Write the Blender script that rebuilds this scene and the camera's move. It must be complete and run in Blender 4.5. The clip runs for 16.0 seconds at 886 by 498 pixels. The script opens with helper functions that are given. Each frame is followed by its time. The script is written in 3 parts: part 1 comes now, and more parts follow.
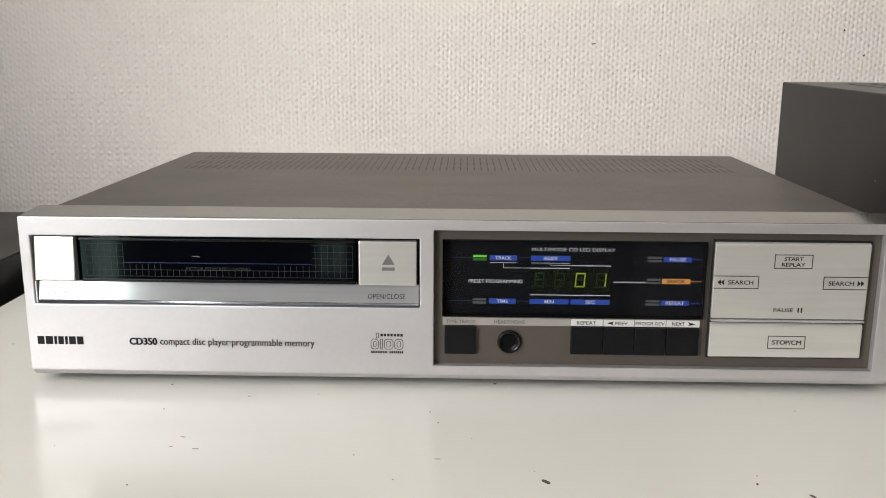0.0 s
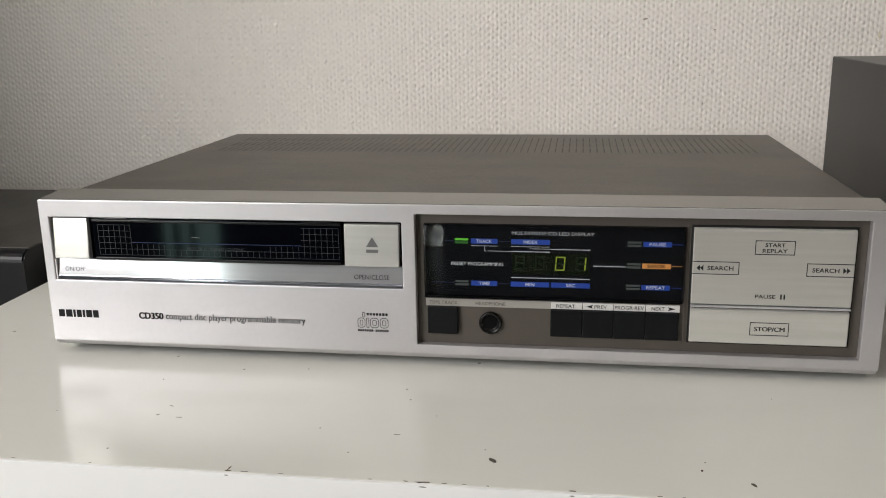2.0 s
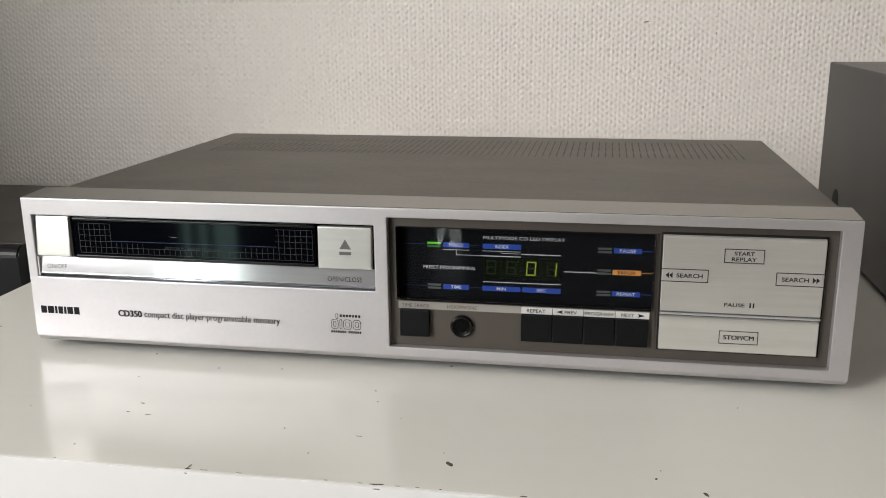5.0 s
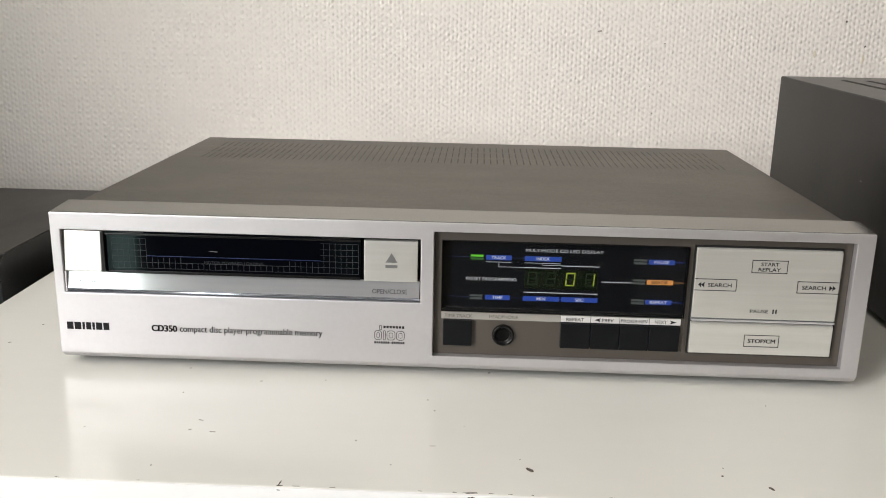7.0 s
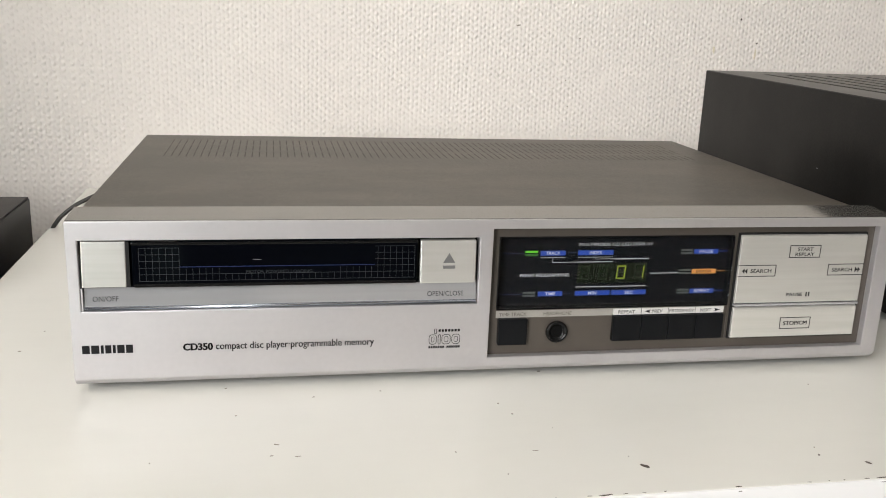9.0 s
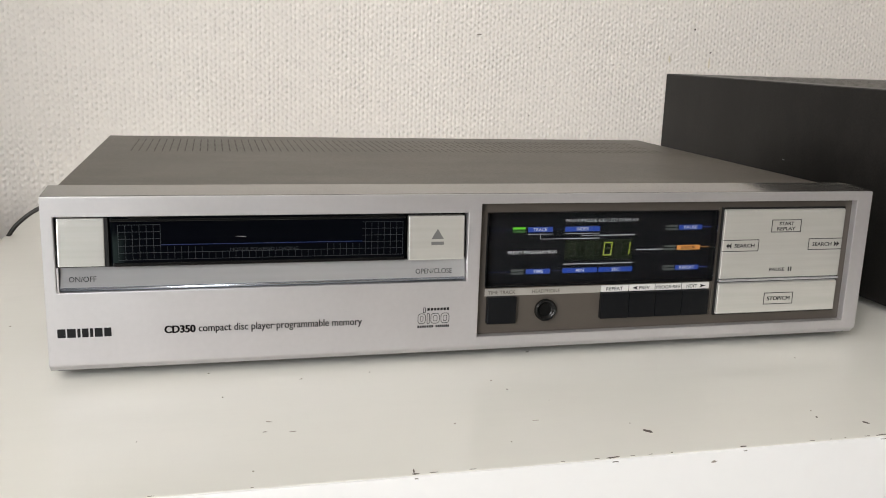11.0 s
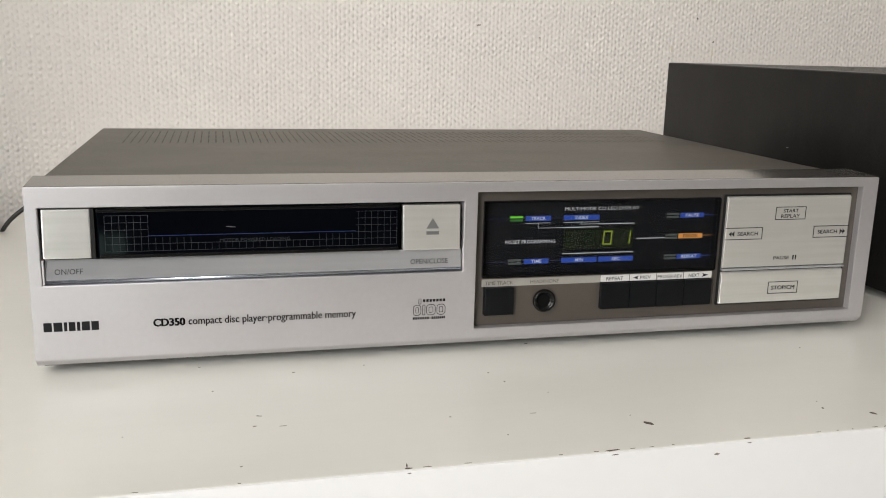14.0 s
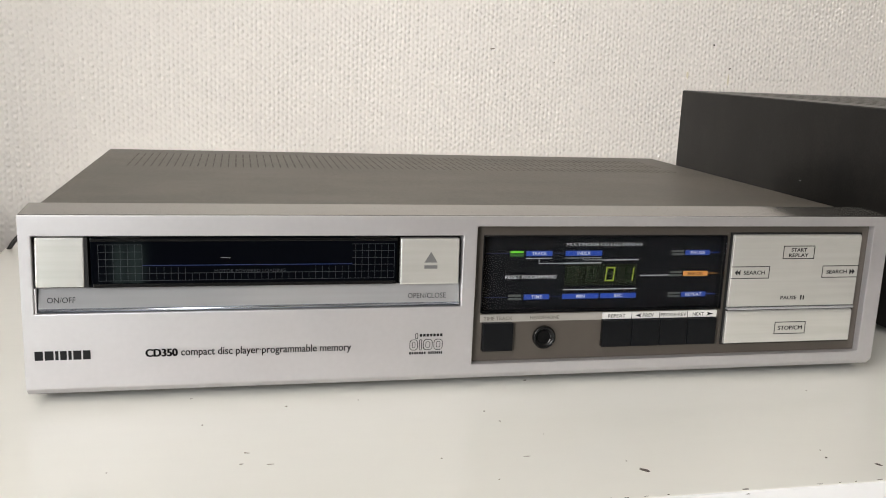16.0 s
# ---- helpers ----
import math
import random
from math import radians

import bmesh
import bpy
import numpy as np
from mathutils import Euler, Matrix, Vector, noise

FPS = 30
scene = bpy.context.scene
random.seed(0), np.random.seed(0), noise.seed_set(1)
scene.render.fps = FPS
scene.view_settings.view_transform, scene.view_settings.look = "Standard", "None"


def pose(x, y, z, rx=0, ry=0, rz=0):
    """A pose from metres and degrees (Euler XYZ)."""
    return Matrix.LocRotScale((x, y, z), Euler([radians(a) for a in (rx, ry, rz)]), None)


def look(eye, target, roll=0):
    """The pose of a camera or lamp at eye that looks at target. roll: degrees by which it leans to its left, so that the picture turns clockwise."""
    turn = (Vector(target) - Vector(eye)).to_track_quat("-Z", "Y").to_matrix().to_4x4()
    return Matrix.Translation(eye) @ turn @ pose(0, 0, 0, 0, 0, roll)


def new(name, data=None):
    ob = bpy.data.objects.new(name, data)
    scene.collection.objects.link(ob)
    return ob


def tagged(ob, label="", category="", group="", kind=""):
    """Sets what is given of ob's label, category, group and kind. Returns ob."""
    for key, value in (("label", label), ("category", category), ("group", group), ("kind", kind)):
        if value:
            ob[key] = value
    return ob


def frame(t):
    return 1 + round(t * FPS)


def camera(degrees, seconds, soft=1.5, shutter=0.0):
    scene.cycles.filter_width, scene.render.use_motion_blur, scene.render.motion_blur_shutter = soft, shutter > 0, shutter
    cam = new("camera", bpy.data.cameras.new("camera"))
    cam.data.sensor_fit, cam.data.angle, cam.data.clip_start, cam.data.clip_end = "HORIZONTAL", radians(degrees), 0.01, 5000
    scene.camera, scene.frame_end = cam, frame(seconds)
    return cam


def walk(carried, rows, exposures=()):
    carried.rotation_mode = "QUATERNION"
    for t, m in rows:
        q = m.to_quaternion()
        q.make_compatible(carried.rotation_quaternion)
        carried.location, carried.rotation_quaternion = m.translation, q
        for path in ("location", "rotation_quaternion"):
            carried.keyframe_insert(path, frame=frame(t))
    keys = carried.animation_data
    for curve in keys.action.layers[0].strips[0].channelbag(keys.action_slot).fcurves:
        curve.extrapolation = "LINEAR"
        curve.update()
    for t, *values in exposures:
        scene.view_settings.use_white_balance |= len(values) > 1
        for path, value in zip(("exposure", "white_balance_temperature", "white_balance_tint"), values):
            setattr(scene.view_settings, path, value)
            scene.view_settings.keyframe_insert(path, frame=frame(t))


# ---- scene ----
cam = camera(52.3, 16.0, soft=1.0)
PATH = [
    (0, (0.004, -0.419, 0.166), (-0.043, 1.531, -0.275), 0.3),
    (0.5, (0.009, -0.43, 0.163), (-0.057, 1.52, -0.278), -0.1),
    (1, (0.023, -0.435, 0.164), (-0.121, 1.507, -0.292), -0.4),
    (1.5, (0.053, -0.435, 0.166), (-0.185, 1.491, -0.315), -0.8),
    (2, (0.069, -0.425, 0.174), (-0.226, 1.489, -0.326), -1.0),
    (2.5, (0.067, -0.427, 0.164), (-0.238, 1.497, -0.288), -0.6),
    (3, (0.069, -0.437, 0.167), (-0.211, 1.497, -0.259), -0.5),
    (3.5, (0.092, -0.428, 0.161), (-0.257, 1.49, -0.285), -0.8),
    (4, (0.113, -0.422, 0.167), (-0.302, 1.477, -0.305), -0.7),
    (4.2, (0.114, -0.422, 0.168), (-0.309, 1.473, -0.311), -0.8),
    (6.3, (0.03, -0.436, 0.192), (-0.083, 1.492, -0.331), 0.7),
    (6.5, (0.022, -0.441, 0.191), (-0.069, 1.488, -0.329), 0.9),
    (7, (0.011, -0.445, 0.193), (-0.062, 1.482, -0.334), 1.1),
    (7.5, (0.017, -0.437, 0.191), (-0.102, 1.488, -0.34), 1.3),
    (8, (-0.001, -0.424, 0.192), (-0.013, 1.504, -0.337), 0.9),
    (8.5, (-0.073, -0.421, 0.187), (0.128, 1.497, -0.344), 1.3),
    (9, (-0.117, -0.418, 0.186), (0.251, 1.476, -0.338), 2.3),
    (9.5, (-0.131, -0.414, 0.179), (0.318, 1.466, -0.332), 2.3),
    (9.7, (-0.135, -0.415, 0.176), (0.326, 1.463, -0.336), 2.1),
    (11.8, (-0.137, -0.41, 0.143), (0.36, 1.486, -0.255), 2.0),
    (12, (-0.137, -0.407, 0.142), (0.358, 1.489, -0.256), 2.0),
    (12.5, (-0.135, -0.405, 0.143), (0.353, 1.49, -0.269), 1.8),
    (13, (-0.132, -0.405, 0.144), (0.348, 1.489, -0.279), 1.5),
    (13.5, (-0.13, -0.406, 0.147), (0.349, 1.487, -0.287), 1.3),
    (14, (-0.13, -0.406, 0.148), (0.349, 1.485, -0.294), 1.5),
    (14.5, (-0.131, -0.404, 0.149), (0.35, 1.487, -0.289), 2.0),
    (15, (-0.131, -0.404, 0.15), (0.345, 1.49, -0.28), 2.6),
    (15.5, (-0.128, -0.403, 0.151), (0.329, 1.498, -0.269), 3.0),
    (16, (-0.119, -0.4, 0.156), (0.32, 1.507, -0.256), 2.4),
]
EXPOSURES = [(0.0, -0.16), (1.0, -0.3), (1.5, -0.38), (2.5, -0.58), (3.5, -0.5), (4.2, -0.5), (6.3, -0.16), (7.5, -0.08), (8.0, -0.13), (8.5, 0.04), (9.5, -0.04), (12.0, -0.2), (14.0, -0.23), (15.0, -0.22), (16.0, -0.04)]
walk(cam, [(t, look(eye, target, roll)) for t, eye, target, roll in PATH], EXPOSURES)

# ---- world, lights ----
world = bpy.data.worlds.new("world")
scene.world = world
world.use_nodes = True
wn = world.node_tree
sky = wn.nodes.new("ShaderNodeTexSky")
sky.sky_type, sky.sun_disc = "NISHITA", False
sky.sun_elevation, sky.sun_rotation = radians(35), radians(200)
wn.nodes["Background"].inputs["Strength"].default_value = 0.08
wn.links.new(sky.outputs[0], wn.nodes["Background"].inputs[0])

FLOOR, CEIL = -0.78, 1.75
REAR, LEFT, RIGHT, BACK = -1.9, -2.5, 2.2, 0.495
SHADE_X, SHADE_Y = -0.80, -0.37
WIN = (-2.40, -1.15, 0.20, 1.68)      # x0, x1, z0, z1 of the window
DOOR = (-1.11, -0.92, FLOOR + 0.08, 1.35)   # glass door beside it
STREAK_BOX = (-0.86, -0.14, 1.27, -3.20)          # x0, x1, top and far end of the unseen box for the streak light
STREAK_SLOT = (-0.605, -0.49, FLOOR + 0.005, -0.60)   # slot at its end, whose lamp makes a streak in the display
WIN_POWER, DOOR_POWER = 121.0, 12.0


def window_light(name, x0, x1, z0, z1, power, colour, y=REAR - 0.06):
    lamp = bpy.data.lights.new(name, "AREA")
    lamp.shape, lamp.size, lamp.size_y = "RECTANGLE", x1 - x0, z1 - z0
    lamp.energy, lamp.color = power, colour
    ob = new(name, lamp)
    ob.matrix_world = pose((x0 + x1) / 2, y, (z0 + z1) / 2, 90, 0, 0)
    return ob


window_light("window_daylight", *WIN, WIN_POWER, (1.0, 0.977, 0.96))
window_light("door_daylight", *DOOR, DOOR_POWER, (0.86, 1.0, 0.98))
window_light("streak_light", *STREAK_SLOT, 0.32, (0.95, 1.0, 0.96), STREAK_BOX[3] - 0.06)


# ---- materials ----
def material(name, colour, rough=0.5, metal=0.0, vary=0.06, scale=60.0, stretch=(1, 1, 1), bump=0.0, bump_scale=400.0,
             bump_distance=0.0004, coat=0.0, stain=0.0, rough_vary=0.05, emit=0.0, spec=0.5):
    m = bpy.data.materials.new(name)
    m.use_nodes = True
    nt = m.node_tree
    b = nt.nodes["Principled BSDF"]
    b.inputs["Roughness"].default_value, b.inputs["Metallic"].default_value = rough, metal
    b.inputs["Specular IOR Level"].default_value = spec
    b.inputs["Base Color"].default_value = (*colour, 1)
    if coat:
        b.inputs["Coat Weight"].default_value, b.inputs["Coat Roughness"].default_value = coat, 0.06
    if emit:
        b.inputs["Emission Color"].default_value, b.inputs["Emission Strength"].default_value = (*colour, 1), emit
    tc = nt.nodes.new("ShaderNodeTexCoord")
    mp = nt.nodes.new("ShaderNodeMapping")
    mp.inputs["Scale"].default_value = stretch
    nt.links.new(tc.outputs["Object"], mp.inputs[0])
    if vary or stain:
        fine = nt.nodes.new("ShaderNodeTexNoise")
        fine.inputs["Scale"].default_value, fine.inputs["Detail"].default_value = scale * 6, 4
        wide = nt.nodes.new("ShaderNodeTexNoise")
        wide.inputs["Scale"].default_value, wide.inputs["Detail"].default_value = scale * 0.25, 3
        for n in (fine, wide):
            nt.links.new(mp.outputs[0], n.inputs["Vector"])
        s = nt.nodes.new("ShaderNodeMath")
        s.operation = "MULTIPLY_ADD"
        s.inputs[1].default_value = vary
        nt.links.new(fine.outputs["Fac"], s.inputs[0])
        w = nt.nodes.new("ShaderNodeMath")
        w.operation = "MULTIPLY_ADD"
        w.inputs[1].default_value, w.inputs[2].default_value = vary + stain, 1 - vary - stain / 2
        nt.links.new(wide.outputs["Fac"], w.inputs[0])
        nt.links.new(w.outputs[0], s.inputs[2])
        mix = nt.nodes.new("ShaderNodeVectorMath")
        mix.operation = "SCALE"
        mix.inputs[0].default_value = colour
        nt.links.new(s.outputs[0], mix.inputs["Scale"])
        nt.links.new(mix.outputs[0], b.inputs["Base Color"])
        r = nt.nodes.new("ShaderNodeMapRange")
        r.inputs["To Min"].default_value, r.inputs["To Max"].default_value = max(0.02, rough - rough_vary), rough + rough_vary
        nt.links.new(wide.outputs["Fac"], r.inputs["Value"])
        nt.links.new(r.outputs[0], b.inputs["Roughness"])
    if bump:
        bn = nt.nodes.new("ShaderNodeTexNoise")
        bn.inputs["Scale"].default_value, bn.inputs["Detail"].default_value = bump_scale, 3
        nt.links.new(mp.outputs[0], bn.inputs["Vector"])
        bp = nt.nodes.new("ShaderNodeBump")
        bp.inputs["Strength"].default_value, bp.inputs["Distance"].default_value = bump, bump_distance
        nt.links.new(bn.outputs["Fac"], bp.inputs["Height"])
        nt.links.new(bp.outputs[0], b.inputs["Normal"])
    return m


def brushed(m, along=(10.0, 400.0, 400.0), amount=0.05):
    """Add long fine brush lines along x to a material: tone, gloss and relief."""
    nt = m.node_tree
    b = nt.nodes["Principled BSDF"]
    tc, mp = nt.nodes.new("ShaderNodeTexCoord"), nt.nodes.new("ShaderNodeMapping")
    mp.inputs["Scale"].default_value = along
    lines = nt.nodes.new("ShaderNodeTexNoise")
    lines.inputs["Scale"].default_value, lines.inputs["Detail"].default_value = 1.0, 2
    lines.inputs["Roughness"].default_value = 0.5
    nt.links.new(tc.outputs["Object"], mp.inputs[0])
    nt.links.new(mp.outputs[0], lines.inputs["Vector"])
    gain = nt.nodes.new("ShaderNodeMapRange")
    gain.inputs["From Min"].default_value, gain.inputs["From Max"].default_value = 0.3, 0.7
    gain.inputs["To Min"].default_value, gain.inputs["To Max"].default_value = 1 - amount, 1 + amount * 0.5
    nt.links.new(lines.outputs["Fac"], gain.inputs["Value"])
    old = b.inputs["Base Color"].links[0].from_socket
    tone = nt.nodes.new("ShaderNodeVectorMath")
    tone.operation = "SCALE"
    nt.links.new(old, tone.inputs[0])
    nt.links.new(gain.outputs[0], tone.inputs["Scale"])
    nt.links.new(tone.outputs[0], b.inputs["Base Color"])
    return m


def dusty(m, amount=0.25, dust=(0.30, 0.28, 0.25), along=(1, 1, 1), speck=0.5):
    """Add a film of dust in cloudy streaks and a fine speckle, which also dulls the gloss."""
    nt = m.node_tree
    b = nt.nodes["Principled BSDF"]
    tc, mp = nt.nodes.new("ShaderNodeTexCoord"), nt.nodes.new("ShaderNodeMapping")
    mp.inputs["Scale"].default_value = along
    nt.links.new(tc.outputs["Object"], mp.inputs[0])
    cloud, fine = nt.nodes.new("ShaderNodeTexNoise"), nt.nodes.new("ShaderNodeTexNoise")
    cloud.inputs["Scale"].default_value, cloud.inputs["Detail"].default_value, cloud.inputs["Roughness"].default_value = 22, 7, 0.68
    fine.inputs["Scale"].default_value, fine.inputs["Detail"].default_value = 750, 2
    nt.links.new(mp.outputs[0], cloud.inputs["Vector"])
    nt.links.new(tc.outputs["Object"], fine.inputs["Vector"])
    both = nt.nodes.new("ShaderNodeMath")
    both.operation = "MULTIPLY_ADD"
    both.inputs[1].default_value = speck
    nt.links.new(fine.outputs["Fac"], both.inputs[0])
    nt.links.new(cloud.outputs["Fac"], both.inputs[2])
    amt = nt.nodes.new("ShaderNodeMapRange")
    amt.inputs["From Min"].default_value, amt.inputs["From Max"].default_value = 0.38 + speck * 0.5, 0.68 + speck * 0.5
    amt.inputs["To Min"].default_value, amt.inputs["To Max"].default_value = 0.0, amount
    nt.links.new(both.outputs[0], amt.inputs["Value"])
    mix = nt.nodes.new("ShaderNodeMix")
    mix.data_type = "RGBA"
    mix.inputs["B"].default_value = (*dust, 1)
    nt.links.new(amt.outputs[0], mix.inputs["Factor"])
    nt.links.new(b.inputs["Base Color"].links[0].from_socket, mix.inputs["A"])
    nt.links.new(mix.outputs["Result"], b.inputs["Base Color"])
    return m


def wallpaper(name):
    """Painted woven wallpaper: staggered upright lozenges in relief."""
    m = material(name, (0.76, 0.718, 0.672), rough=0.62, vary=0.04, scale=14, stain=0.06)
    nt = m.node_tree
    L = nt.links.new

    def math_node(op, a, b=None, c=None):
        n = nt.nodes.new("ShaderNodeMath")
        n.operation = op
        for i, v in enumerate((a, b, c)):
            if v is None:
                continue
            if isinstance(v, (int, float)):
                n.inputs[i].default_value = v
            else:
                L(v, n.inputs[i])
        return n.outputs[0]

    tc = nt.nodes.new("ShaderNodeTexCoord")
    sp = nt.nodes.new("ShaderNodeSeparateXYZ")
    L(tc.outputs["Object"], sp.inputs[0])

    def noise_node(scale, detail=2):
        n = nt.nodes.new("ShaderNodeTexNoise")
        n.inputs["Scale"].default_value, n.inputs["Detail"].default_value = scale, detail
        L(tc.outputs["Object"], n.inputs["Vector"])
        return n.outputs["Fac"]

    wob, wob2, coarse, grain = noise_node(130), noise_node(110), noise_node(16), noise_node(380, 3)
    u = math_node("ADD", math_node("MULTIPLY", sp.outputs[0], 1 / 0.0042), math_node("MULTIPLY", wob, 0.5))
    col = math_node("FLOOR", u)
    fu = math_node("FRACT", u)
    ridge = math_node("POWER", math_node("SINE", math_node("MULTIPLY", fu, math.pi)), 1.25)
    shift = math_node("MULTIPLY", math_node("PINGPONG", col, 1.0), 0.5)
    v = math_node("ADD", math_node("ADD", math_node("MULTIPLY", sp.outputs[2], 1 / 0.0062), shift), math_node("MULTIPLY", wob2, 0.5))
    lump = math_node("POWER", math_node("MULTIPLY_ADD", math_node("SINE", math_node("MULTIPLY", v, 2 * math.pi)), 0.5, 0.5), 1.3)
    cell = nt.nodes.new("ShaderNodeCombineXYZ")
    L(col, cell.inputs[0])
    L(math_node("FLOOR", math_node("ADD", v, 0.25)), cell.inputs[1])
    each = nt.nodes.new("ShaderNodeTexWhiteNoise")
    each.noise_dimensions = "2D"
    L(cell.outputs[0], each.inputs["Vector"])
    amount = math_node("MULTIPLY", math_node("MULTIPLY_ADD", coarse, 0.7, 0.5), math_node("MULTIPLY_ADD", each.outputs["Value"], 0.45, 0.75))
    h = math_node("MULTIPLY", math_node("MULTIPLY", ridge, math_node("MULTIPLY_ADD", lump, 0.95, 0.05)), amount)
    h = math_node("ADD", h, math_node("MULTIPLY", grain, 0.22))
    rows = math_node("SINE", math_node("MULTIPLY", math_node("ADD", sp.outputs[2], math_node("MULTIPLY", wob, 0.0012)), 2 * math.pi / 0.0062))
    h = math_node("ADD", h, math_node("MULTIPLY", rows, 0.12))
    bp = nt.nodes.new("ShaderNodeBump")
    bp.inputs["Strength"].default_value, bp.inputs["Distance"].default_value = 1.0, WALL_RELIEF
    L(h, bp.inputs["Height"])
    L(bp.outputs[0], nt.nodes["Principled BSDF"].inputs["Normal"])
    return m


WALL_RELIEF = 0.00074
M_WALL = wallpaper("woven_wallpaper")
M_PLASTER = material("plaster", (0.62, 0.60, 0.57), rough=0.8, scale=8)
M_CEILING = material("white_ceiling_paint", (0.82, 0.81, 0.79), rough=0.9, scale=8)
M_DARKWALL = material("brown_wall_paint", (0.24, 0.215, 0.19), rough=0.8, scale=8)
M_FLOOR = material("wood_floor", (0.12, 0.075, 0.045), rough=0.35, vary=0.3, scale=12, stretch=(0.15, 1, 1))
M_SHELF = material("white_gloss_paint", (0.832, 0.826, 0.772), rough=0.17, vary=0.025, scale=20, stretch=(0.25, 1, 1), bump=0.12, bump_scale=90,
                   bump_distance=0.0006, stain=0.08, rough_vary=0.06)
M_EDGE = material("lit_edge_white", (0.88, 0.885, 0.88), rough=0.35, vary=0.03, scale=25, bump=0.1, bump_scale=120, bump_distance=0.0004)
M_CHIP = material("chipped_wood", (0.085, 0.070, 0.057), rough=0.8, vary=0.5, scale=150)
M_CHIP_GREY = material("grey_scuff", (0.28, 0.25, 0.21), rough=0.7, vary=0.4, scale=150)
M_SILVER = material("silver_bezel", (0.556, 0.541, 0.553), rough=0.44, metal=0.73, vary=0.08, scale=60, bump=0.25, bump_scale=2600,
                    bump_distance=0.00006, stain=0.04)
M_CAPSTRIP = material("dark_silver_strip", (0.265, 0.255, 0.238), rough=0.09, metal=0.8, vary=0.08, scale=40, stretch=(0.05, 1, 1), rough_vary=0.03, bump=0.03, bump_scale=3000, bump_distance=0.00004)
M_COVER = dusty(material("taupe_cover", (0.064, 0.0540, 0.0420), rough=0.43, metal=0.3, vary=0.2, scale=26, bump=0.3, bump_scale=1500, bump_distance=0.00025, stain=0.22), 0.30, (0.20, 0.172, 0.134), (0.45, 1, 1), 0.7)
M_CHASSIS = material("dark_chassis", (0.012, 0.012, 0.012), rough=0.7, spec=0.2)
M_INNER = material("grey_inner_sheet", (0.055, 0.048, 0.041), rough=0.7)
M_HOLE = material("dark_hole", (0.003, 0.003, 0.003), rough=0.9, vary=0.0, spec=0.1)
M_KEY = brushed(material("brushed_key", (0.665, 0.655, 0.625), rough=0.26, metal=0.58, vary=0.06, scale=50, stretch=(0.3, 1, 1), stain=0.10, bump=0.4, bump_scale=4000, bump_distance=0.00007))
M_POLISHED = brushed(material("polished_strip", (0.62, 0.63, 0.655), rough=0.12, metal=0.65, vary=0.05, scale=30, stretch=(0.3, 1, 1), stain=0.06), amount=0.04)
M_CHROME = material("chrome_lip", (0.48, 0.52, 0.59), rough=0.2, metal=1.0, vary=0.04, scale=30)
M_PANEL = material("taupe_panel", (0.086, 0.0735, 0.0625), rough=0.45, metal=0.3, vary=0.05, scale=60, bump=0.1, bump_scale=2000, bump_distance=0.0001)
M_BAND = material("pale_band", (0.30, 0.285, 0.26), rough=0.5, vary=0.05)
M_TRAYGLASS = material("smoked_tray_front", (0.0015, 0.0018, 0.003), rough=0.05, vary=0.0, spec=0.068)
M_TRAYGLASS.node_tree.nodes["Principled BSDF"].inputs["Specular Tint"].default_value = (0.72, 1.0, 0.93, 1)
M_WELL = material("display_black", (0.004, 0.0045, 0.006), rough=0.7, vary=0.0, spec=0.1)


def pane_material(name, tint, rough):
    """A thin clear pane: mostly see-through, with mirror gloss by its angle."""
    m = bpy.data.materials.new(name)
    m.use_nodes = True
    nt = m.node_tree
    nt.nodes.clear()
    out = nt.nodes.new("ShaderNodeOutputMaterial")
    mix, fres = nt.nodes.new("ShaderNodeMixShader"), nt.nodes.new("ShaderNodeFresnel")
    clear, gloss = nt.nodes.new("ShaderNodeBsdfTransparent"), nt.nodes.new("ShaderNodeBsdfGlossy")
    clear.inputs[0].default_value, gloss.inputs["Roughness"].default_value, fres.inputs[0].default_value = (*tint, 1), rough, 1.29
    nt.links.new(fres.outputs[0], mix.inputs[0])
    nt.links.new(clear.outputs[0], mix.inputs[1])
    nt.links.new(gloss.outputs[0], mix.inputs[2])
    nt.links.new(mix.outputs[0], out.inputs[0])
    return m


M_PANE = pane_material("smoked_pane", (0.96, 0.97, 0.98), 0.02)
M_BLACK = material("black_key", (0.0045, 0.005, 0.006), rough=0.42, vary=0.1, spec=0.16, bump=0.1, bump_scale=2500, bump_distance=0.0001)
M_GLOSSBLACK = material("gloss_black", (0.006, 0.006, 0.006), rough=0.22, vary=0.0, spec=0.22)
M_INK = material("dark_ink", (0.012, 0.012, 0.013), rough=0.6, vary=0.0, spec=0.12)
M_GREYINK = material("grey_ink", (0.22, 0.22, 0.22), rough=0.5, vary=0.0)
M_TRI = material("grey_symbol", (0.12, 0.12, 0.12), rough=0.6, vary=0.0, spec=0.12)
M_WHITEINK = material("white_ink", (0.86, 0.87, 0.88), rough=0.5, vary=0.0)
M_LABEL = material("white_label", (0.62, 0.61, 0.59), rough=0.45, vary=0.03)
M_BLUE = material("blue_print", (0.016, 0.07, 0.45), rough=0.4, vary=0.05)
M_DIMBLUE = material("dim_blue_line", (0.004, 0.015, 0.08), rough=0.4, vary=0.0)
M_ORANGE = material("orange_print", (0.90, 0.38, 0.09), rough=0.4, vary=0.05)
M_LEDOFF = material("led_bar_off", (0.10, 0.115, 0.105), rough=0.3, vary=0.05)
M_LEDON = material("led_bar_lit", (0.12, 0.55, 0.03), rough=0.3, vary=0.0, emit=0.45)
M_LEDDIM = material("led_bar_half_lit", (0.03, 0.13, 0.02), rough=0.3, vary=0.0, emit=0.3)
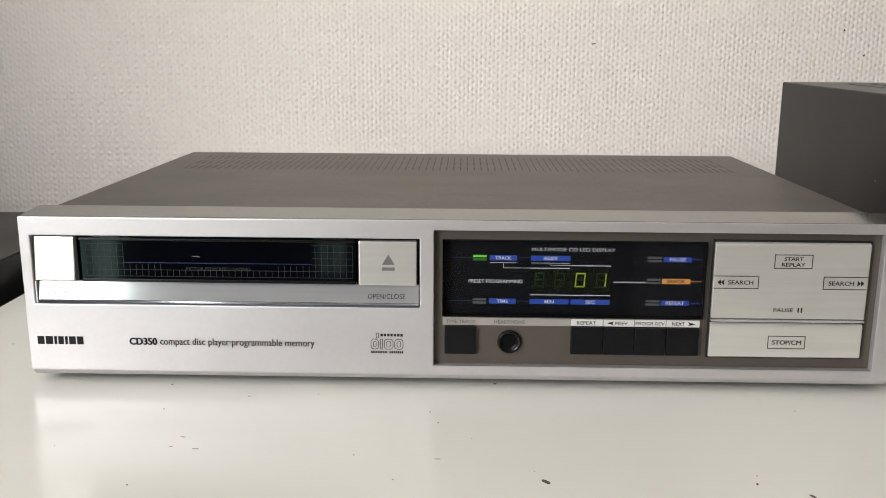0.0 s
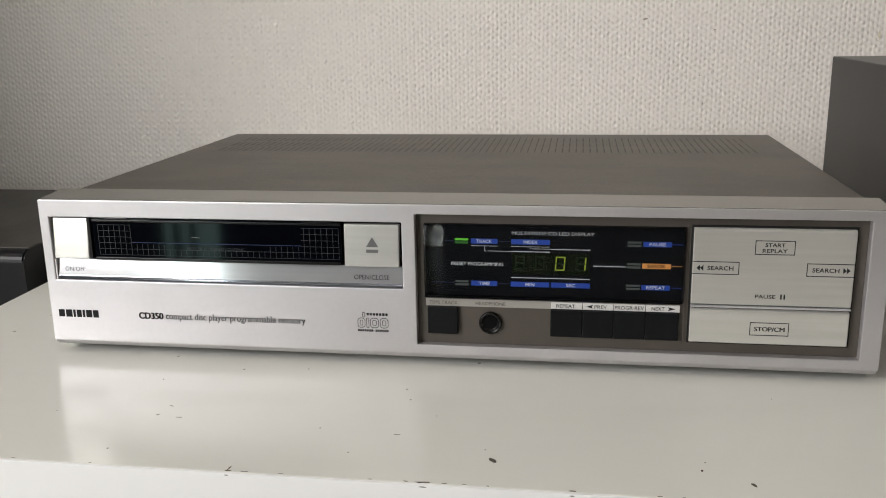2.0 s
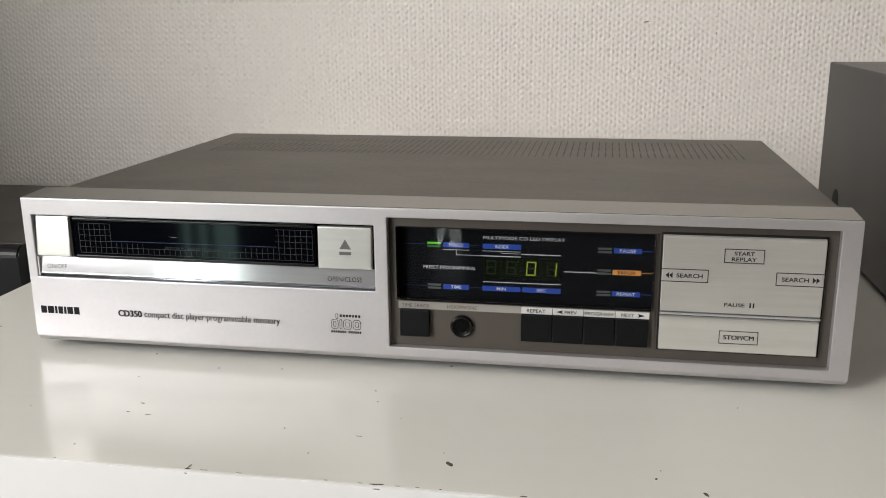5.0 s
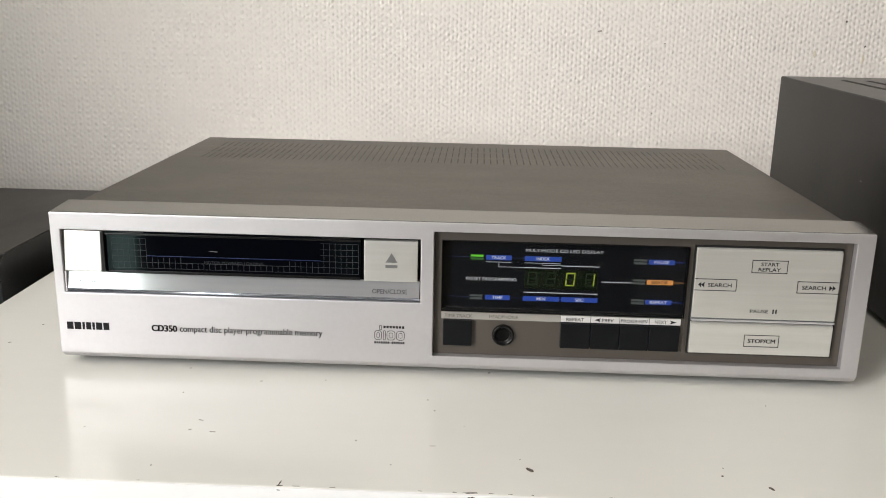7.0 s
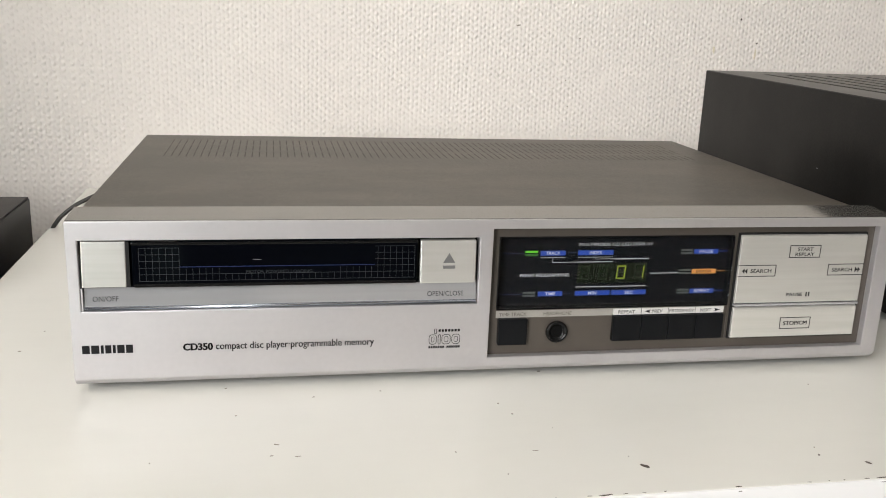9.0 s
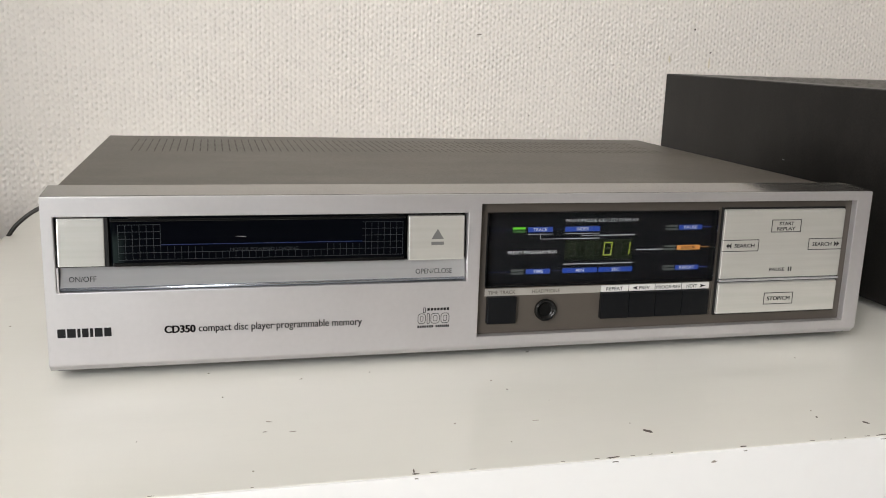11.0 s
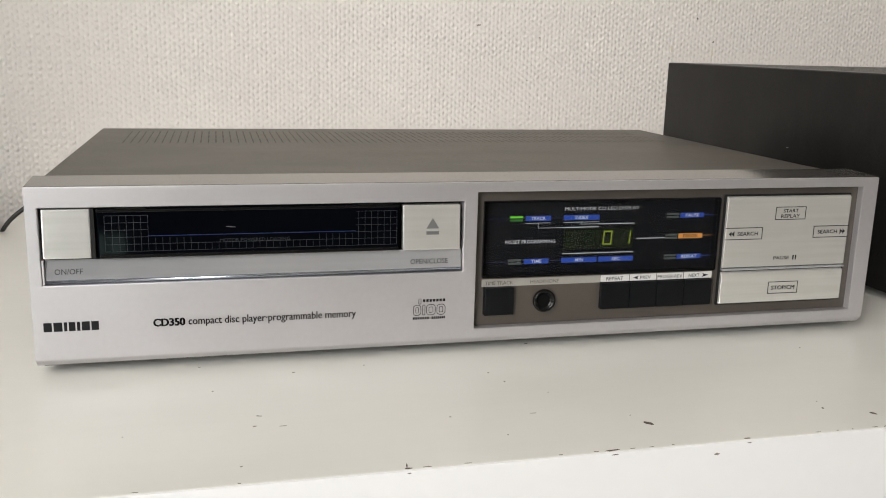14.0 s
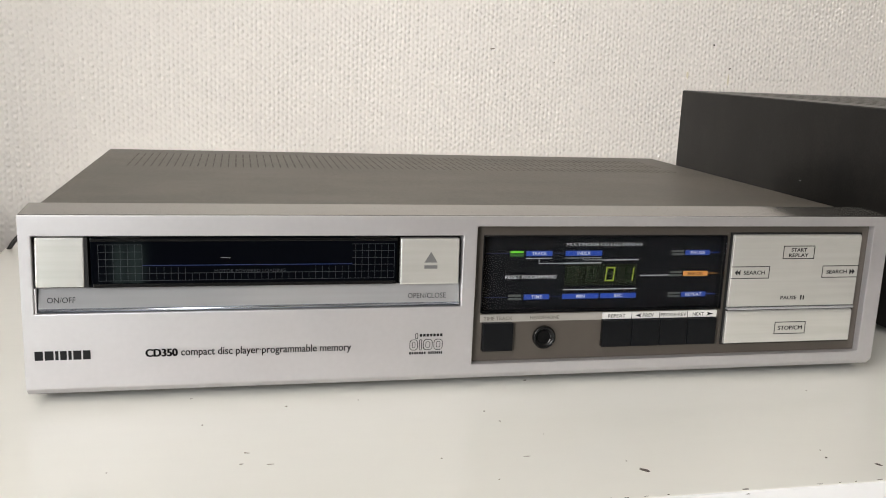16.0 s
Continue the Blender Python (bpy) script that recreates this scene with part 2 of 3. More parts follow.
M_DIGIT = material("digit_lit", (0.30, 0.38, 0.03), rough=0.4, vary=0.0, emit=0.23)
M_GHOST = material("digit_unlit", (0.008, 0.018, 0.005), rough=0.3, vary=0.0)
M_GRID = material("grid_print", (0.013, 0.016, 0.020), rough=0.5, vary=0.0)
M_AMP = dusty(material("charcoal_metal", (0.008, 0.0075, 0.007), rough=0.30, spec=0.15, vary=0.3, scale=14, bump=0.2, bump_scale=1200, bump_distance=0.0002, stain=0.6), 0.05, (0.16, 0.15, 0.135), (1, 1, 0.5), 0.5)
M_AMPTOP = dusty(material("dusty_charcoal_top", (0.040, 0.037, 0.033), rough=0.4, vary=0.12, scale=30, stain=0.2), 0.25, (0.16, 0.15, 0.13))
M_BOX = material("black_lacquer", (0.009, 0.009, 0.010), rough=0.34, spec=0.25, vary=0.15, scale=20)
M_BOXTOP = dusty(material("dusty_black_top", (0.022, 0.020, 0.018), rough=0.5, vary=0.15, scale=30, stain=0.25), 0.30, (0.13, 0.115, 0.095), (1, 0.4, 1))
M_RUBBER = material("black_rubber", (0.02, 0.018, 0.016), rough=0.55, vary=0.1)
M_STREAK_BAR = material("pale_bar_paint", (0.75, 0.75, 0.73), rough=0.4, vary=0.03)


# ---- builders ----
def mesh_of(bm, name, smooth=False):
    me = bpy.data.meshes.new(name)
    bmesh.ops.recalc_face_normals(bm, faces=bm.faces)
    bm.to_mesh(me)
    bm.free()
    if smooth:
        for p in me.polygons:
            p.use_smooth = True
    return me


def part(name, bm, mat, parent=None, label="", smooth=False):
    me = bm if isinstance(bm, bpy.types.Mesh) else mesh_of(bm, name, smooth)
    me.materials.clear()
    me.materials.append(mat)
    ob = new(name, me)
    if parent is not None:
        off, p = Vector(), parent
        while p is not None:
            off += p.location
            p = p.parent
        ob.parent, ob.location = parent, -off
    return tagged(ob, label)


def thing(name, at, label, category, group="", kind=""):
    ob = new(name)
    ob.empty_display_size, ob.location = 0.02, at
    return tagged(ob, label, category, group, kind)


def block(x0, x1, y0, y1, z0, z1, bevel=0.0, segments=2, bm=None):
    bm = bm or bmesh.new()
    made = bmesh.ops.create_cube(bm, size=1.0)["verts"]
    for v in made:
        v.co = Vector((x0 + (v.co.x + 0.5) * (x1 - x0), y0 + (v.co.y + 0.5) * (y1 - y0), z0 + (v.co.z + 0.5) * (z1 - z0)))
    if bevel:
        edges = {e for v in made for e in v.link_edges}
        bmesh.ops.bevel(bm, geom=list(edges), offset=bevel, segments=segments, affect="EDGES", profile=0.6)
    return bm


def slab_with_holes(us, vs, holes, depth, place, bm=None):
    """A flat plate over the grid us x vs, without the cells in holes, whose rims go down by depth. place(u, v, d) gives the point."""
    bm = bm or bmesh.new()
    cache = {}

    def vert(i, j, d):
        key = (i, j, d)
        if key not in cache:
            cache[key] = bm.verts.new(place(us[i], vs[j], d))
        return cache[key]

    for i in range(len(us) - 1):
        for j in range(len(vs) - 1):
            if (i, j) not in holes:
                bm.faces.new([vert(i, j, 0), vert(i + 1, j, 0), vert(i + 1, j + 1, 0), vert(i, j + 1, 0)])
                continue
            for (a, b, c, d, ni, nj) in ((i, j, i + 1, j, i, j - 1), (i + 1, j, i + 1, j + 1, i + 1, j), (i + 1, j + 1, i, j + 1, i, j + 1), (i, j + 1, i, j, i - 1, j)):
                if (ni, nj) not in holes:
                    bm.faces.new([vert(a, b, 0), vert(c, d, 0), vert(c, d, depth), vert(a, b, depth)])
    return bm


def flat(x0, x1, z0, z1, y, bm=None, thick=0.00012):
    """A printed patch on an upright face that looks towards -y."""
    return block(x0, x1, y - thick, y, z0, z1, bm=bm)


def outline(x0, x1, z0, z1, y, w, open_left=False, open_right=False):
    bm = flat(x0, x1, z0, z0 + w, y)
    flat(x0, x1, z1 - w, z1, y, bm)
    if not open_left:
        flat(x0, x0 + w, z0 + w, z1 - w, y, bm)
    if not open_right:
        flat(x1 - w, x1, z0 + w, z1 - w, y, bm)
    return bm


def round_outline(x0, x1, z0, z1, y, w, r):
    """A thin printed line along a rounded rectangle."""
    bm = bmesh.new()
    inner, outer = [], []
    for cx, cz, a0 in ((x1 - r, z1 - r, 0), (x0 + r, z1 - r, 90), (x0 + r, z0 + r, 180), (x1 - r, z0 + r, 270)):
        for k in range(6):
            a = radians(a0 + 18 * k)
            outer.append(bm.verts.new((cx + r * math.cos(a), y - 0.00012, cz + r * math.sin(a))))
            inner.append(bm.verts.new((cx + (r - w) * math.cos(a), y - 0.00012, cz + (r - w) * math.sin(a))))
    n = len(outer)
    for k in range(n):
        bm.faces.new([outer[k], outer[(k + 1) % n], inner[(k + 1) % n], inner[k]])
    return bm


def polygon(points, y, thick=0.00012, bm=None):
    bm = bm or bmesh.new()
    a = [bm.verts.new((x, y - thick, z)) for x, z in points]
    b = [bm.verts.new((x, y, z)) for x, z in points]
    bm.faces.new(a)
    n = len(points)
    for i in range(n):
        bm.faces.new([a[i], a[(i + 1) % n], b[(i + 1) % n], b[i]])
    return bm


def lettering(name, words, x0, x1, z0, z1, y, mat, parent, bold=0.0, label=""):
    """Printed words that fill the box x0..x1, z0..z1 on an upright face."""
    cu = bpy.data.curves.new(name, "FONT")
    cu.body, cu.resolution_u, cu.offset = words, 3, bold
    tmp = new(name, cu)
    me = bpy.data.meshes.new_from_object(tmp.evaluated_get(bpy.context.evaluated_depsgraph_get()))
    bpy.data.objects.remove(tmp)
    bpy.data.curves.remove(cu)
    xs, ys = [v.co.x for v in me.vertices], [v.co.y for v in me.vertices]
    ax, ay = (x1 - x0) / (max(xs) - min(xs)), (z1 - z0) / (max(ys) - min(ys))
    bx, by = min(xs), min(ys)
    for v in me.vertices:
        v.co = Vector((x0 + (v.co.x - bx) * ax, y - 0.00014, z0 + (v.co.y - by) * ay))
    me.name = name
    return part(name, me, mat, parent, label)


def lathe(profile, centre, axis="y", steps=32, bm=None):
    """Turn (radius, along) pairs round an axis through centre."""
    bm = bm or bmesh.new()
    rings = []
    for r, a in profile:
        ring = []
        for k in range(steps):
            c, s = r * math.cos(2 * math.pi * k / steps), r * math.sin(2 * math.pi * k / steps)
            p = (c, a, s) if axis == "y" else (c, s, a)
            ring.append(bm.verts.new(Vector(centre) + Vector(p)))
        rings.append(ring)
    for r0, r1 in zip(rings, rings[1:]):
        for k in range(steps):
            bm.faces.new([r0[k], r0[(k + 1) % steps], r1[(k + 1) % steps], r1[k]])
    bm.faces.new(rings[0])
    bm.faces.new(rings[-1])
    return bm


# ---- room ----
def structure(name, bm, mat, label, category):
    return tagged(part(name, bm, mat), label, category, kind="structure")


structure("wall_north", block(SHADE_X - 0.1, RIGHT, BACK, BACK + 0.1, FLOOR, CEIL), M_WALL, "off-white painted wall with coarse woven wallpaper relief", "wall")
structure("shade_wall", block(SHADE_X - 0.1, SHADE_X, SHADE_Y, BACK, FLOOR, CEIL), M_PLASTER, "plain pale unseen wall added to shade the left of the wallpaper", "wall")
structure("shade_wall_return", block(LEFT, SHADE_X - 0.1, SHADE_Y, SHADE_Y + 0.1, FLOOR, CEIL), M_PLASTER, "plain pale unseen return of the added shading wall", "wall")
structure("wall_west", block(LEFT - 0.1, LEFT, REAR - 0.1, SHADE_Y + 0.1, FLOOR, CEIL), M_DARKWALL, "plain brown-painted side wall", "wall")
structure("wall_east", block(RIGHT, RIGHT + 0.1, REAR - 0.1, BACK + 0.1, FLOOR, CEIL), M_PLASTER, "plain pale side wall", "wall")
us = [LEFT, WIN[0], WIN[1], DOOR[0], DOOR[1], STREAK_BOX[0], STREAK_BOX[1], 0.45]
vs = [FLOOR, DOOR[2], WIN[2], STREAK_BOX[2], DOOR[3], WIN[3], CEIL]
rear_holes = {(1, 2), (1, 3), (1, 4), (3, 1), (3, 2), (3, 3), (5, 0), (5, 1), (5, 2)}
structure("wall_south", slab_with_holes(us, vs, rear_holes, 0.1, lambda u, v, d: (u, REAR - d, v)), M_DARKWALL, "plain brown-painted wall with a window, a glass door and an opening added for the streak light", "wall")
structure("reflection_bar_west", block(-1.068, -1.052, REAR - 0.05, REAR - 0.02, DOOR[2], DOOR[3], 0.002), M_STREAK_BAR, "slim unseen bar added to streak the door's reflection", "door frame")
structure("reflection_bar_east", block(-1.018, -1.006, REAR - 0.05, REAR - 0.02, DOOR[2], DOOR[3], 0.002), M_STREAK_BAR, "slim unseen bar added to streak the door's reflection", "door frame")
structure("wall_south_pale", block(0.45, RIGHT, REAR - 0.1, REAR, FLOOR, CEIL), M_PLASTER, "plain unseen wall behind the camera, made pale for the veil reflected in the display", "wall")
structure("streak_box_west", block(STREAK_BOX[0] - 0.1, STREAK_BOX[0], STREAK_BOX[3] - 0.1, REAR - 0.1, FLOOR, STREAK_BOX[2]), M_DARKWALL, "unseen dark wall of the box added for the streak light", "wall")
structure("streak_box_east", block(STREAK_BOX[1], STREAK_BOX[1] + 0.1, STREAK_BOX[3] - 0.1, REAR - 0.1, FLOOR, STREAK_BOX[2]), M_DARKWALL, "unseen dark wall of the box added for the streak light", "wall")
structure("streak_box_end", slab_with_holes([STREAK_BOX[0], STREAK_SLOT[0], STREAK_SLOT[0] + 0.045, STREAK_SLOT[0] + 0.057, STREAK_SLOT[1], STREAK_BOX[1]], [FLOOR, STREAK_SLOT[2], STREAK_SLOT[3], STREAK_BOX[2]], {(1, 1), (3, 1)}, 0.05,
          lambda u, v, d: (u, STREAK_BOX[3] - d, v)), M_DARKWALL, "unseen dark end of the box added for the streak light, with its slot", "wall")
structure("streak_box_top", block(STREAK_BOX[0] - 0.1, STREAK_BOX[1] + 0.1, STREAK_BOX[3] - 0.1, REAR - 0.1, STREAK_BOX[2], STREAK_BOX[2] + 0.1), M_CEILING, "unseen white top of the box added for the streak light", "ceiling")
structure("streak_box_floor", block(STREAK_BOX[0] - 0.1, STREAK_BOX[1] + 0.1, STREAK_BOX[3] - 0.1, REAR - 0.1, FLOOR - 0.1, FLOOR), M_FLOOR, "unseen brown floor of the box added for the streak light", "floor")
structure("floor", block(LEFT - 0.1, RIGHT + 0.1, REAR - 0.1, BACK + 0.1, FLOOR - 0.1, FLOOR), M_FLOOR, "brown wooden floor", "floor")
structure("ceiling", block(LEFT - 0.1, RIGHT + 0.1, REAR - 0.1, BACK + 0.1, CEIL, CEIL + 0.1), M_CEILING, "plain white ceiling", "ceiling")


def chip(name, parent, mat, x, y, length, width, angle, z=0.0, face=False, seed=0):
    """A small ragged flake or scuff lying on the shelf top, or on its front face."""
    rnd = random.Random(seed)
    bm = bmesh.new()
    n = 9
    ring = []
    for k in range(n):
        a = 2 * math.pi * k / n
        r = 0.55 + 0.45 * rnd.random()
        px, py = r * math.cos(a) * length / 2, r * math.sin(a) * width / 2
        ca, sa = math.cos(radians(angle)), math.sin(radians(angle))
        ring.append((px * ca - py * sa, px * sa + py * ca))
    if face:
        top = [bm.verts.new((x + a, y - 0.00015, z + b)) for a, b in ring]
        low = [bm.verts.new((x + a, y + 0.0002, z + b)) for a, b in ring]
    else:
        top = [bm.verts.new((x + a, y + b, z + 0.00015)) for a, b in ring]
        low = [bm.verts.new((x + a, y + b, z - 0.0002)) for a, b in ring]
    bm.faces.new(top)
    for k in range(n):
        bm.faces.new([top[k], top[(k + 1) % n], low[(k + 1) % n], low[k]])
    return part(name, bm, mat, parent)


# marks on the wallpaper
wall_north = bpy.data.objects["wall_north"]
for k, (x, z, length, width, angle) in enumerate([(0.129, 0.168, 0.006, 0.002, 5), (0.372, 0.182, 0.003, 0.0024, 60), (0.393, 0.158, 0.0026, 0.002, 30),
                                                  (0.195, 0.157, 0.0022, 0.0018, 0), (0.183, 0.114, 0.0018, 0.0014, 0), (0.187, 0.087, 0.0016, 0.0014, 0)]):
    chip("wall_mark", wall_north, M_CHIP_GREY if k in (0, 3, 4, 5) else M_CHIP, x, BACK - 0.0005, length, width, angle, z, face=True, seed=k)

M_STAIN = material("yellow_stain", (0.66, 0.60, 0.47), rough=0.6, vary=0.1, scale=80)
for k, (x, z, length, width) in enumerate([(0.3925, 0.146, 0.014, 0.0022), (0.3445, 0.150, 0.010, 0.003)]):
    chip("wall_stain", wall_north, M_STAIN, x, BACK - 0.0004, length, width, 88, z, face=True, seed=20 + k)

# ---- white cabinet that carries the players ----
SHELF_L, SHELF_F = -0.2945, -0.1165
cabinet = thing("cabinet", (0.4, 0.15, FLOOR), "white gloss-painted cabinet with chipped front edge, against the wall", "cabinet")
top_board = part("top_board", block(SHELF_L, 1.15, SHELF_F, BACK - 0.004, -0.045, 0.0, 0.0005), M_SHELF, cabinet, "glossy off-white painted top with chips and scuffs")
part("carcass", block(SHELF_L + 0.004, 1.146, SHELF_F + 0.003, BACK - 0.01, FLOOR, -0.0455, 0.001), M_SHELF, cabinet)
edge_band = part("edge_band", block(SHELF_L, 1.15, SHELF_F - 0.001, SHELF_F + 0.0004, -0.045, -0.0002, 0.0003), M_EDGE, cabinet, "white painted front edge, whitened for the window light it faces")
MARKS = [(37, -95, 6.2, 3.4, -50), (-11, -28, 2.2, 1.4, 10), (-7, -40, 2, 1.5, 40), (-41, -74, 2, 1.2, 0), (-23, -95, 1.8, 1, 0),
         (33, -86, 1.2, 0.9, 0), (8, -56, 1.2, 0.8, 0), (159, -21, 2.6, 0.8, 70), (121, -87, 1.8, 1.2, 20), (119, -94, 3.0, 1.6, 60),
         (137, -103, 4.4, 1.8, -60), (-135, -29, 2.0, 1.4, 40), (-117, -59, 5.5, 1.0, -15), (-119, -69, 3.4, 0.9, 5), (-125, -103, 1.9, 1.4, 0),
         (-99, -12, 3.2, 1.0, 25), (-141, 2, 2.6, 1.0, 15), (20, 9, 4, 1.6, 0), (-66, -8, 2.2, 1.2, 0), (-168, -70, 1.2, 1.0, 0), (-250, 60, 4, 1.4, 30),
         (-244, 90, 3.4, 1.0, 10), (-255, 30, 5, 1.4, 40)]
for k, (x, y, length, width, angle) in enumerate(MARKS):
    chip("paint_chip", top_board, M_CHIP if width > 1.5 else M_CHIP_GREY, x / 1000, y / 1000, (0.85 if k in (0, 10) else 0.55) * length / 1000, 0.85 * width / 1000, angle, seed=10 + k)
chip("scratch", top_board, M_CHIP_GREY, -0.006, -0.0765, 0.004, 0.0004, 2, seed=3)
chip("scratch", top_board, M_CHIP_GREY, -0.108, -0.0705, 0.004, 0.0005, 2, seed=4)
EDGE = [(-200, 5, 1.6), (-126, 4, 1.0), (-67, 4, 2.2), (-60, 9, 1.0), (-45, 7, 0.8), (-9, 5, 1.3), (5, 5, 1.6), (12, 10, 2.2), (20, 7, 1.0), (28, 5, 0.8), (37, 3.2, 2.0),
        (69, 5, 2.0), (101, 6, 1.0), (110, 3, 1), (117, 2.6, 1.6), (135, 11, 1.8), (143, 14, 2.0), (128, 8, 1.2), (190, 6, 1.4), (-160, 6, 0.8)]
EDGE_SIZE = [0.75 if x in (12, 135, 143, 69, -67) else 0.42 for x, length, width in EDGE]
for k, (x, length, width) in enumerate(EDGE):
    chip("edge_chip", top_board, M_CHIP, x / 1000, SHELF_F + 0.0009, EDGE_SIZE[k] * length / 1000, 0.6 * EDGE_SIZE[k] * width / 1000, (k * 37) % 13 - 6, seed=50 + k)
    if EDGE_SIZE[k] > 0.5:
        chip("edge_chip", edge_band, M_CHIP, x / 1000, SHELF_F - 0.001, 0.45 * length / 1000, 0.2 * width / 1000, 0, z=-0.0009, face=True, seed=80 + k)
chip("edge_chip", top_board, M_CHIP, -0.0672, SHELF_F + 0.003, 0.0055, 0.0008, 80, seed=7)
for k, (x, z, d) in enumerate([(-92, -17, 1.6), (55, -4.5, 3.0), (150, -9, 1.0)]):
    chip("face_mark", edge_band, M_CHIP_GREY, x / 1000, SHELF_F - 0.001, d / 1000, 0.0012, 5, z=z / 1000, face=True, seed=110 + k)

# ---- disc player ----
player = thing("disc_player", (0, 0.14, 0), "silver compact disc player with taupe cover on the white cabinet", "disc player")
XL, XR, TOP, BOT = -0.2100, 0.2109, 0.0850, 0.0078


def bezel_mesh():
    us = [XL, -0.205, -0.0172, -0.0105, 0.2020, XR]
    vs = [BOT, 0.0126, 0.0418, 0.0759, 0.0802, TOP]
    holes = {(1, 2), (3, 1), (3, 2), (3, 3)}
    bm = slab_with_holes(us, vs, holes, 0.007, lambda u, v, d: (u, d, v))
    back_y, ridge = 0.0245, 0.0865

    def row(y, z):
        return [bm.verts.new((u, y, z)) for u in us]

    front_top = [bm.verts.new((u, 0, TOP)) for u in us]
    front_bot = [bm.verts.new((u, 0, BOT)) for u in us]
    lip = row(0.0014, TOP + 0.00009)
    drop = row(0.0014, 0.080)
    low, low_back = row(0.0032, 0.0047), row(back_y, 0.0047)
    for a, b in ((front_top, lip), (lip, drop), (front_bot, low), (low, low_back)):
        for i in range(len(us) - 1):
            bm.faces.new([a[i], a[i + 1], b[i + 1], b[i]])
    for i in (0, -1):
        side = [bm.verts.new((us[i], back_y, 0.0846)), bm.verts.new((us[i], 0.0014, 0.0846))]
        bm.faces.new([front_top[i], lip[i], side[1], side[0], low_back[i], low[i], front_bot[i]])
    bmesh.ops.remove_doubles(bm, verts=bm.verts, dist=1e-6)
    bmesh.ops.recalc_face_normals(bm, faces=bm.faces)
    sharp = [e for e in bm.edges if len(e.link_faces) == 2 and e.calc_face_angle(0) > radians(35)]
    bmesh.ops.bevel(bm, geom=sharp, offset=0.0007, segments=2, affect="EDGES", profile=0.6, clamp_overlap=True)
    return bm


bezel = part("bezel", bezel_mesh(), M_SILVER, player, "brushed silver front frame")


def cap_mesh():
    """Sloping strip along the top of the front frame."""
    bm = bmesh.new()
    prof = [(0.00185, TOP - 0.0004), (0.00185, TOP + 0.00011), (0.0240, 0.08645), (0.0246, 0.0862), (0.0246, 0.0826), (0.0240, 0.0826)]
    ends = [[bm.verts.new((x, y, z)) for y, z in prof] for x in (XL + 0.00002, XR - 0.00002)]
    for k in range(len(prof)):
        n = (k + 1) % len(prof)
        bm.faces.new([ends[0][k], ends[0][n], ends[1][n], ends[1][k]])
    bm.faces.new(ends[0])
    bm.faces.new(ends[1])
    bmesh.ops.recalc_face_normals(bm, faces=bm.faces)
    return bm


part("top_strip", cap_mesh(), M_CAPSTRIP, player, "silver sloping strip along the front's top, toned darker than the bezel")


def cover_mesh():
    """Top sheet with three rows of cooling slots, and folded sides."""
    x0, x1, y0, y1, z = -0.2085, 0.2085, 0.0246, 0.281, 0.0834
    pitch, wide, cols = 0.0047, 0.0008, 80
    us, uh = [x0], []
    for k in range(cols):
        x = -0.1875 + k * pitch
        uh.append(len(us))
        us += [x, x + wide]
    us.append(x1)
    vs, vh = [y0], []
    for a, b in ((0.187, 0.206), (0.213, 0.232), (0.239, 0.258)):
        vh.append(len(vs))
        vs += [a, b]
    vs.append(y1)
    bm = slab_with_holes(us, vs, {(i, j) for i in uh for j in vh}, 0.0003, lambda u, v, d: (u, v, z - d))
    r = 0.0014
    for s in (-1, 1):
        e = x1 * s
        prof = [(e, z), (e + s * r * 0.4, z - r * 0.15), (e + s * r * 0.8, z - r * 0.55), (e + s * r, z - r * 1.2), (e + s * r, 0.0105)]
        rows = [[bm.verts.new((px, y, pz)) for px, pz in prof] for y in (y0, y1)]
        for k in range(len(prof) - 1):
            bm.faces.new([rows[0][k], rows[0][k + 1], rows[1][k + 1], rows[1][k]])
    back = [(x0, z), (x1, z), (x1, z - 0.002), (x0, z - 0.002)]
    bm.faces.new([bm.verts.new((x, y1, zz)) for x, zz in back])
    return bm


part("cover", cover_mesh(), M_COVER, player, "taupe metal cover with three rows of cooling slots")
part("chassis", block(-0.206, 0.206, 0.0085, 0.2795, 0.0056, 0.0832), M_INNER, player, "dark grey chassis under the cover")
part("shadow_plate", block(-0.2075, 0.2085, 0.0052, 0.2790, 0.0038, 0.0052, 0.0004), M_CHASSIS, player, "dark plate added underneath to deepen the shadow below the player")
for x, y in ((-0.107, 0.032), (0.107, 0.0225), (-0.107, 0.25), (0.107, 0.25)):
    part("foot", lathe([(0.0062, 0.0), (0.0070, 0.0008), (0.0070, 0.004), (0.0066, 0.0058)], (x, y, 0), "z", 24), M_RUBBER, player, "small dark rubber foot")

def tilted(ob, z0, slope, shift=0.0):
    """Lean a mesh back with height: slope metres per metre above z0."""
    for v in ob.data.vertices:
        v.co.y += shift + (v.co.z - z0) * slope
    return ob


# disc drawer and its two keys
part("drawer_recess", block(-0.2047, -0.0175, 0.0062, 0.0082, 0.0420, 0.0757), M_CHASSIS, player)


def key(name, x0, x1, z0, z1, y, mat, label="", bevel=0.0006, depth=0.006):
    return part(name, block(x0, x1, y, y + depth, z0, z1, bevel), mat, player, label)


power_key = tilted(key("power_button", -0.2040, -0.1843, 0.0536, 0.0750, -0.0002, M_KEY, "square brushed aluminium power button", depth=0.004), 0.0536, 0.10)
part("gap_strip", block(-0.18415, -0.1826, 0.0004, 0.006, 0.0534, 0.0752), M_CHASSIS, power_key)
open_key = tilted(key("open_button", -0.0466, -0.0188, 0.0529, 0.0744, -0.0002, M_KEY, "brushed aluminium open and close button", depth=0.004), 0.0529, 0.06)
